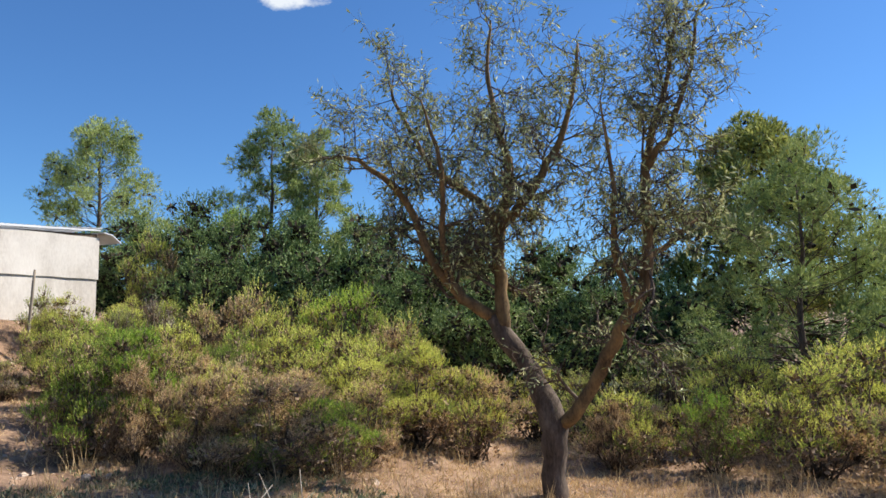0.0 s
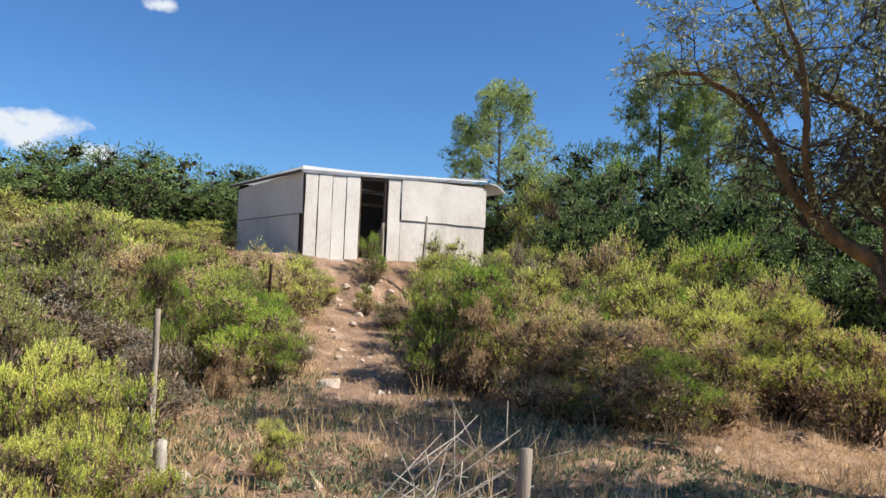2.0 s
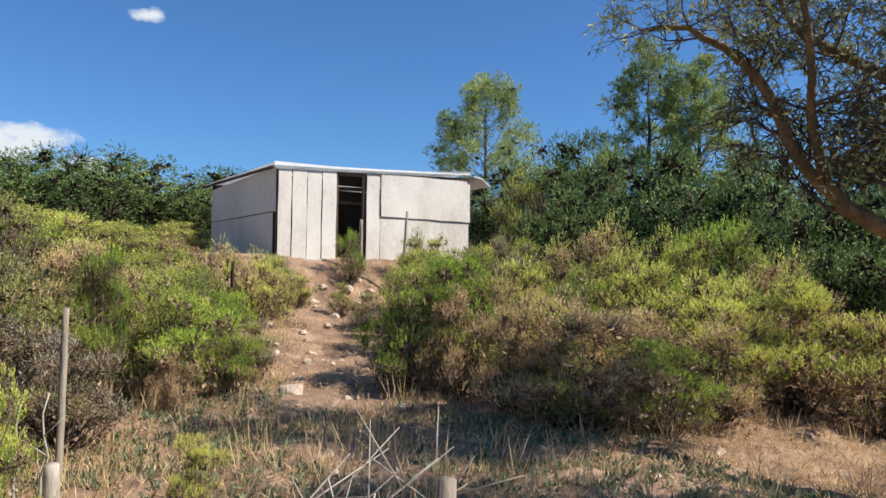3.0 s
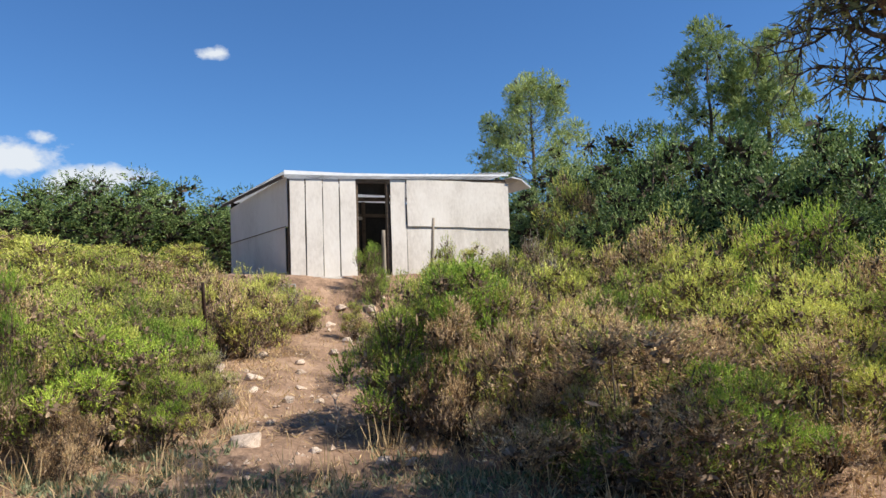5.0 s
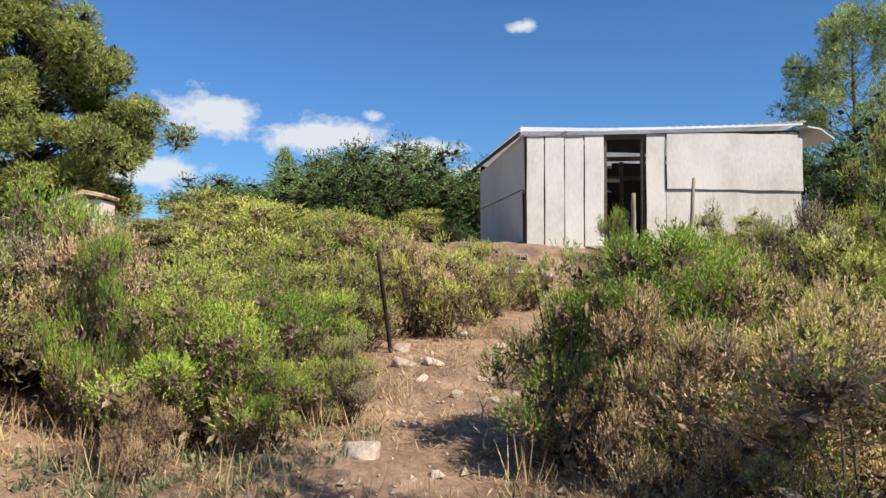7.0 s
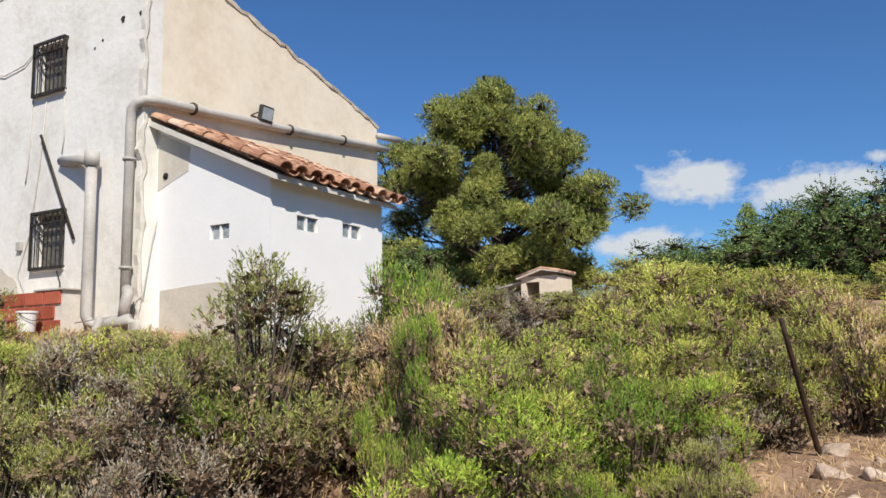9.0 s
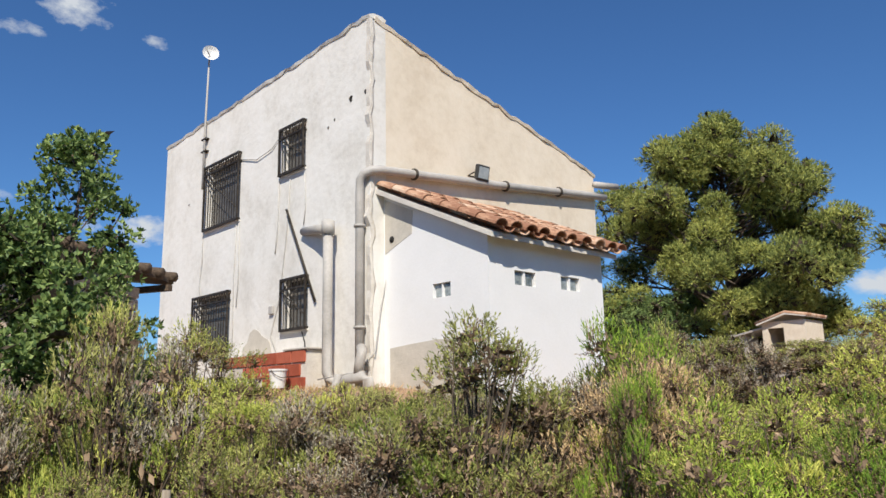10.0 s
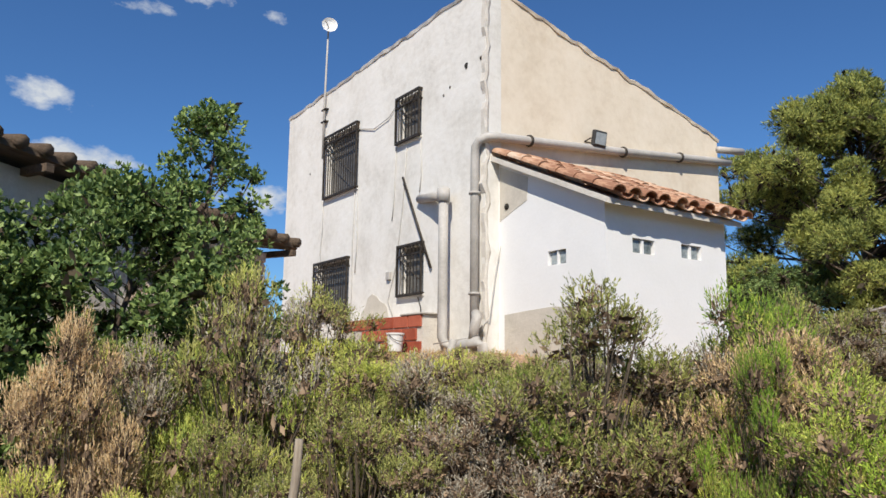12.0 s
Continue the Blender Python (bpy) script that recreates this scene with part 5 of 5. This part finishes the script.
        for i in range(3, len(out)):
            if out[i].z < 2.6 and rng.random() < 0.6:
                continue
            for _ in range(2 if rng.random() < 0.2 else 1):
                d = Vector(rng.normal(0, 1, 3))
                d.z = d.z * 0.5 + 0.25
                twig(out[i], d.normalized(), rng.uniform(0.4, 0.78), max(0.008, rr[i] * 0.35), 0)
    P, D = np.array([tuple(p) for p in leafP]), np.array([tuple(p) for p in leafD])
    V, F = blades(rng, P, D, 0.085, 0.022)
    part("trunk", trunk.mesh("trunk", M_BARK), None, tree, "dark furrowed trunk")
    part("upper_wood", limbs.mesh("upper_wood", M_BARK_OCHRE), None, tree, "ochre lichened limbs")
    part("fine_branching", twigs.mesh("fine_branching", M_BARK), None, tree)
    part("leaves", mesh_of("leaves", V, F, M_ALMOND), None, tree, "narrow hanging leaves")


build_almond()


# ---- stakes, dead wood, stones ----
def stake(x, y, top, r, mat, name, label, lean=(0, 0)):
    z0 = gz(x, y) - 0.15
    ob = new(name)
    ob.matrix_world = pose(x, y, z0)
    tagged(ob, label, "stake")
    n = 7
    h = top - z0
    t = Tubes()
    t.add([(-lean[0] * (1 - i / n) + 0.006 * math.sin(3 * i), -lean[1] * (1 - i / n), h * i / n) for i in range(n + 1)], [r * (1.08 - 0.14 * i / n) for i in range(n)] + [r * 0.82], 10)
    part("shaft", t.mesh("shaft", mat), None, ob)
    return ob


stake(-1.12, 3.45, 0.74, 0.029, M_POST, "fence_post", "short weathered wooden fence post in dry weeds")
stake(-5.70, 4.52, 1.00, 0.027, M_POST, "fence_post", "thin leaning grey wooden fence post", (-0.10, 0.06))
stake(-4.62, 4.0, 0.12, 0.05, M_DEADWOOD, "fence_post", "short broken pale post stump")
stake(-10.0, 8.87, 1.51, 0.026, M_RUSTIRON, "iron_stake", "rusty iron stake leaning beside the track", (0.6, -0.39))
stake(-12.56, 15.52, 2.98, 0.035, M_POST, "wooden_pole", "tall leaning thin wooden pole before the shed", (0.05, 0.12))
stake(-13.62, 15.0, 2.79, 0.045, M_POST, "fence_post", "grey wooden post before the doorway")


def dead_branch(x, y, seed, size, yaw, n=9):
    rng = np.random.default_rng(seed)
    ob = new("dead_branch")
    ob.matrix_world = pose(x, y, gz(x, y) + 0.02, 0, 0, yaw)
    tagged(ob, "bleached bare dead branch lying in the weeds", "branch")
    t = Tubes()
    for i in range(n):
        a = rng.uniform(0.45, 0.95)
        tip = Vector((size * rng.uniform(0.7, 1.1), rng.normal(0, 0.17) * size, size * a))
        mid = tip * 0.5 + Vector(rng.normal(0, 0.04, 3)) * size
        t.add([(0, 0, -0.04), mid, tip], [0.007, 0.0045, 0.0016], 5)
        for _ in range(6):
            f = rng.uniform(0.1, 1)
            p = mid.lerp(tip, f)
            t.add([p, p + Vector(rng.normal(0, 0.14, 3)) * size + Vector((0.08, 0, 0.03))], [0.004, 0.0015], 4)
    part("branching", t.mesh("branching", M_DEADWOOD), None, ob)


dead_branch(-2.45, 3.4, 5, 1.1, 25, 11)


def dry_stalk(x, y, top, seed):
    rng = np.random.default_rng(seed)
    ob = new("dry_stalk")
    ob.matrix_world = pose(x, y, gz(x, y) - 0.03)
    tagged(ob, "pale dead plant stalk standing in the weeds", "stalk")
    t = Tubes()
    pts = [(0.02 * math.sin(1.7 * i + seed), 0.02 * math.cos(2.1 * i), top * i / 6) for i in range(7)]
    t.add(pts, [0.012 - 0.0013 * i for i in range(7)], 5)
    for i in (2, 3, 4, 5):
        p = Vector(pts[i])
        t.add([p, p + Vector((rng.normal(0, 0.06), rng.normal(0, 0.06), 0.12))], [0.006, 0.002], 4)
    part("stem", t.mesh("stem", M_DEADWOOD), None, ob)


dry_stalk(-5.0, 3.95, 0.72, 1)
dry_stalk(-4.85, 4.05, 0.78, 2)
dry_stalk(-7.2, 8.9, 0.45, 3)


def stone_mesh(seed):
    rng = np.random.default_rng(seed)
    bm = bmesh.new()
    for _ in range(16):
        p = rng.normal(size=3)
        p = p / np.linalg.norm(p) * rng.uniform(0.75, 1.15)
        bm.verts.new((p[0] * 1.1, p[1] * 0.8, max(p[2] * 0.65, -0.3)))
    got = bmesh.ops.convex_hull(bm, input=bm.verts)
    bmesh.ops.delete(bm, geom=[g for g in got["geom_interior"] if isinstance(g, bmesh.types.BMVert)], context="VERTS")
    bmesh.ops.bevel(bm, geom=bm.edges[:], offset=0.05, segments=1, affect="EDGES")
    me = bpy.data.meshes.new("stone")
    bm.to_mesh(me)
    bm.free()
    me.materials.append(M_STONE)
    return me


STONES = [stone_mesh(90 + i) for i in range(5)]
stone_rng = np.random.default_rng(31)


def stone(x, y, s):
    ob = new("rock", STONES[stone_rng.integers(5)])
    ob.matrix_world = pose(x, y, gz(x, y) + 0.12 * s, 0, 0, stone_rng.uniform(0, 360)) @ Matrix.Diagonal((s, s, s, 1))
    tagged(ob, "pale angular limestone lying on dry earth", "rock", "loose stones on the track")


for row in ((-7.36, 7.93, 0.2), (-9.76, 9.45, 0.12), (-11.1, 10.39, 0.12), (-10.62, 9.36, 0.17), (-13.6, 12.5, 0.16), (-13.75, 13.2, 0.2), (-13.5, 13.7, 0.14), (-13.3, 14.3, 0.18), (-13.2, 13.2, 0.12), (-13.05, 14.8, 0.15), (-13.0, 13.8, 0.1), (-12.8, 15.2, 0.16), (-13.45, 14.75, 0.13), (-12.7, 12.8, 0.09), (-13.9, 12.75, 0.13), (-6.7, 9.37, 0.08), (-6.64, 9.66, 0.08), (-6.75, 8.3, 0.07), (-6.1, 8.6, 0.09), (-5.9, 8.75, 0.07), (-9.9, 9.15, 0.15), (-9.2, 9.1, 0.09), (-8.7, 9.3, 0.11), (-8.5, 9.6, 0.07), (-9.2, 9.8, 0.08), (-9.8, 10.2, 0.09), (-10.4, 10.6, 0.10),
            (-10.9, 11.6, 0.12), (-11.6, 12.4, 0.12), (-12.0, 12.9, 0.14), (-12.4, 13.4, 0.10), (-11.3, 12.9, 0.09), (-7.6, 9.0, 0.06), (-4.7, 4.2, 0.12), (-0.9, 8.8, 0.10), (-1.8, 8.3, 0.07), (-12.8, 14.2, 0.12),
            (-8.0, 8.6, 0.06), (-10.2, 9.6, 0.06), (-5.5, 8.5, 0.06), (-7.0, 7.3, 0.06), (-6.4, 7.4, 0.05)):
    stone(*row)


# ---- ground cover ----
def scatter(seed, n, x0, x1, y0, y1, keep):
    rng = np.random.default_rng(seed)
    P = np.stack([rng.uniform(x0, x1, n), rng.uniform(y0, y1, n)], 1)
    dens = np.array([noise.noise(Vector((p[0] * 0.7, p[1] * 0.7, seed))) for p in P]) * 0.8 + 0.5
    P = P[(rng.random(n) < dens) & keep(P[:, 0], P[:, 1])]
    return rng, np.column_stack([P, ground_z(P[:, 0], P[:, 1])])


def on_track(x, y):
    """The worn strip that climbs to the shed."""
    c = 8.3 + (-7.0 - x) * 0.85
    return (np.abs(y - c) < 0.75) & (x < -6.4) & (x > -13.5)


def tufts(name, label, seed, n, area, mat, per, length, width, spread, keep):
    rng, P = scatter(seed, n, *area, keep)
    m = len(P)
    BP = np.repeat(P, per, 0) + rng.normal(0, 0.03, (m * per, 3)) * [1, 1, 0]
    BD = rng.normal(0, spread, (m * per, 3)) + [0, 0, 1.0]
    BD[:, 2] = np.abs(BD[:, 2])
    V, F = blades(rng, BP, BD, length, width)
    ob = new(name, mesh_of(name, V, F, mat))
    tagged(ob, label, "grass", kind="stuff")


NEAR = (-14, 6, -2, 17)
tufts("dry_grass", "sparse dry straw-coloured grass and litter", 1, 16000, NEAR, M_STRAW, 6, 0.13, 0.008, 0.7, lambda x, y: ~on_track(x, y))
tufts("dry_litter", "flat dry straw and twig litter on the earth", 2, 26000, NEAR, M_STRAW, 3, 0.12, 0.008, 3.0, lambda x, y: x > -99)
tufts("low_weeds", "low grey-green weeds among dry grass", 3, 9500, (-8, 3, 1, 10), M_WEED, 9, 0.08, 0.018, 0.8, lambda x, y: ~on_track(x, y) & (y < 8.9))
tufts("tall_dry_grass", "thin tall dry grass stalks", 4, 1800, (-9, 3, 1.5, 11), M_STRAW, 5, 0.32, 0.007, 0.28, lambda x, y: ~on_track(x, y))
tufts("short_straw", "short pale straw over the open clearing", 6, 6000, (-3.5, 4.5, 6.5, 11.5), M_STRAW, 6, 0.065, 0.007, 0.8, lambda x, y: x > -99)
tufts("brown_litter", "fallen brown needles under the shrubs", 5, 26000, NEAR, M_RUST, 3, 0.10, 0.010, 2.5, lambda x, y: ~on_track(x, y))


def pebbles():
    rng, P = scatter(9, 11000, -13.5, 3.5, 2, 16, lambda x, y: x > -99)
    keep = on_track(P[:, 0], P[:, 1]) | (rng.random(len(P)) < 0.45)
    P = P[keep]
    base = np.array([(1, 0, 0), (-0.5, 0.8, 0), (-0.5, -0.8, 0), (0.1, 0.1, 0.8)])
    faces = np.array([(0, 1, 3), (1, 2, 3), (2, 0, 3)])
    m = len(P)
    s = rng.lognormal(-3.9, 0.5, m)
    a = rng.uniform(0, 6.28, m)
    V = base[None] * s[:, None, None] * rng.uniform(0.7, 1.3, (m, 4, 3))
    c, sn = np.cos(a)[:, None], np.sin(a)[:, None]
    V = np.stack([V[..., 0] * c - V[..., 1] * sn, V[..., 0] * sn + V[..., 1] * c, V[..., 2]], -1) + P[:, None]
    F = (faces[None] + 4 * np.arange(m)[:, None, None]).reshape(-1, 3)
    tagged(new("pebbles", mesh_of("pebbles", V.reshape(-1, 3), F, M_STONE)), "small pale stones strewn over the earth", "pebbles", kind="stuff")


pebbles()
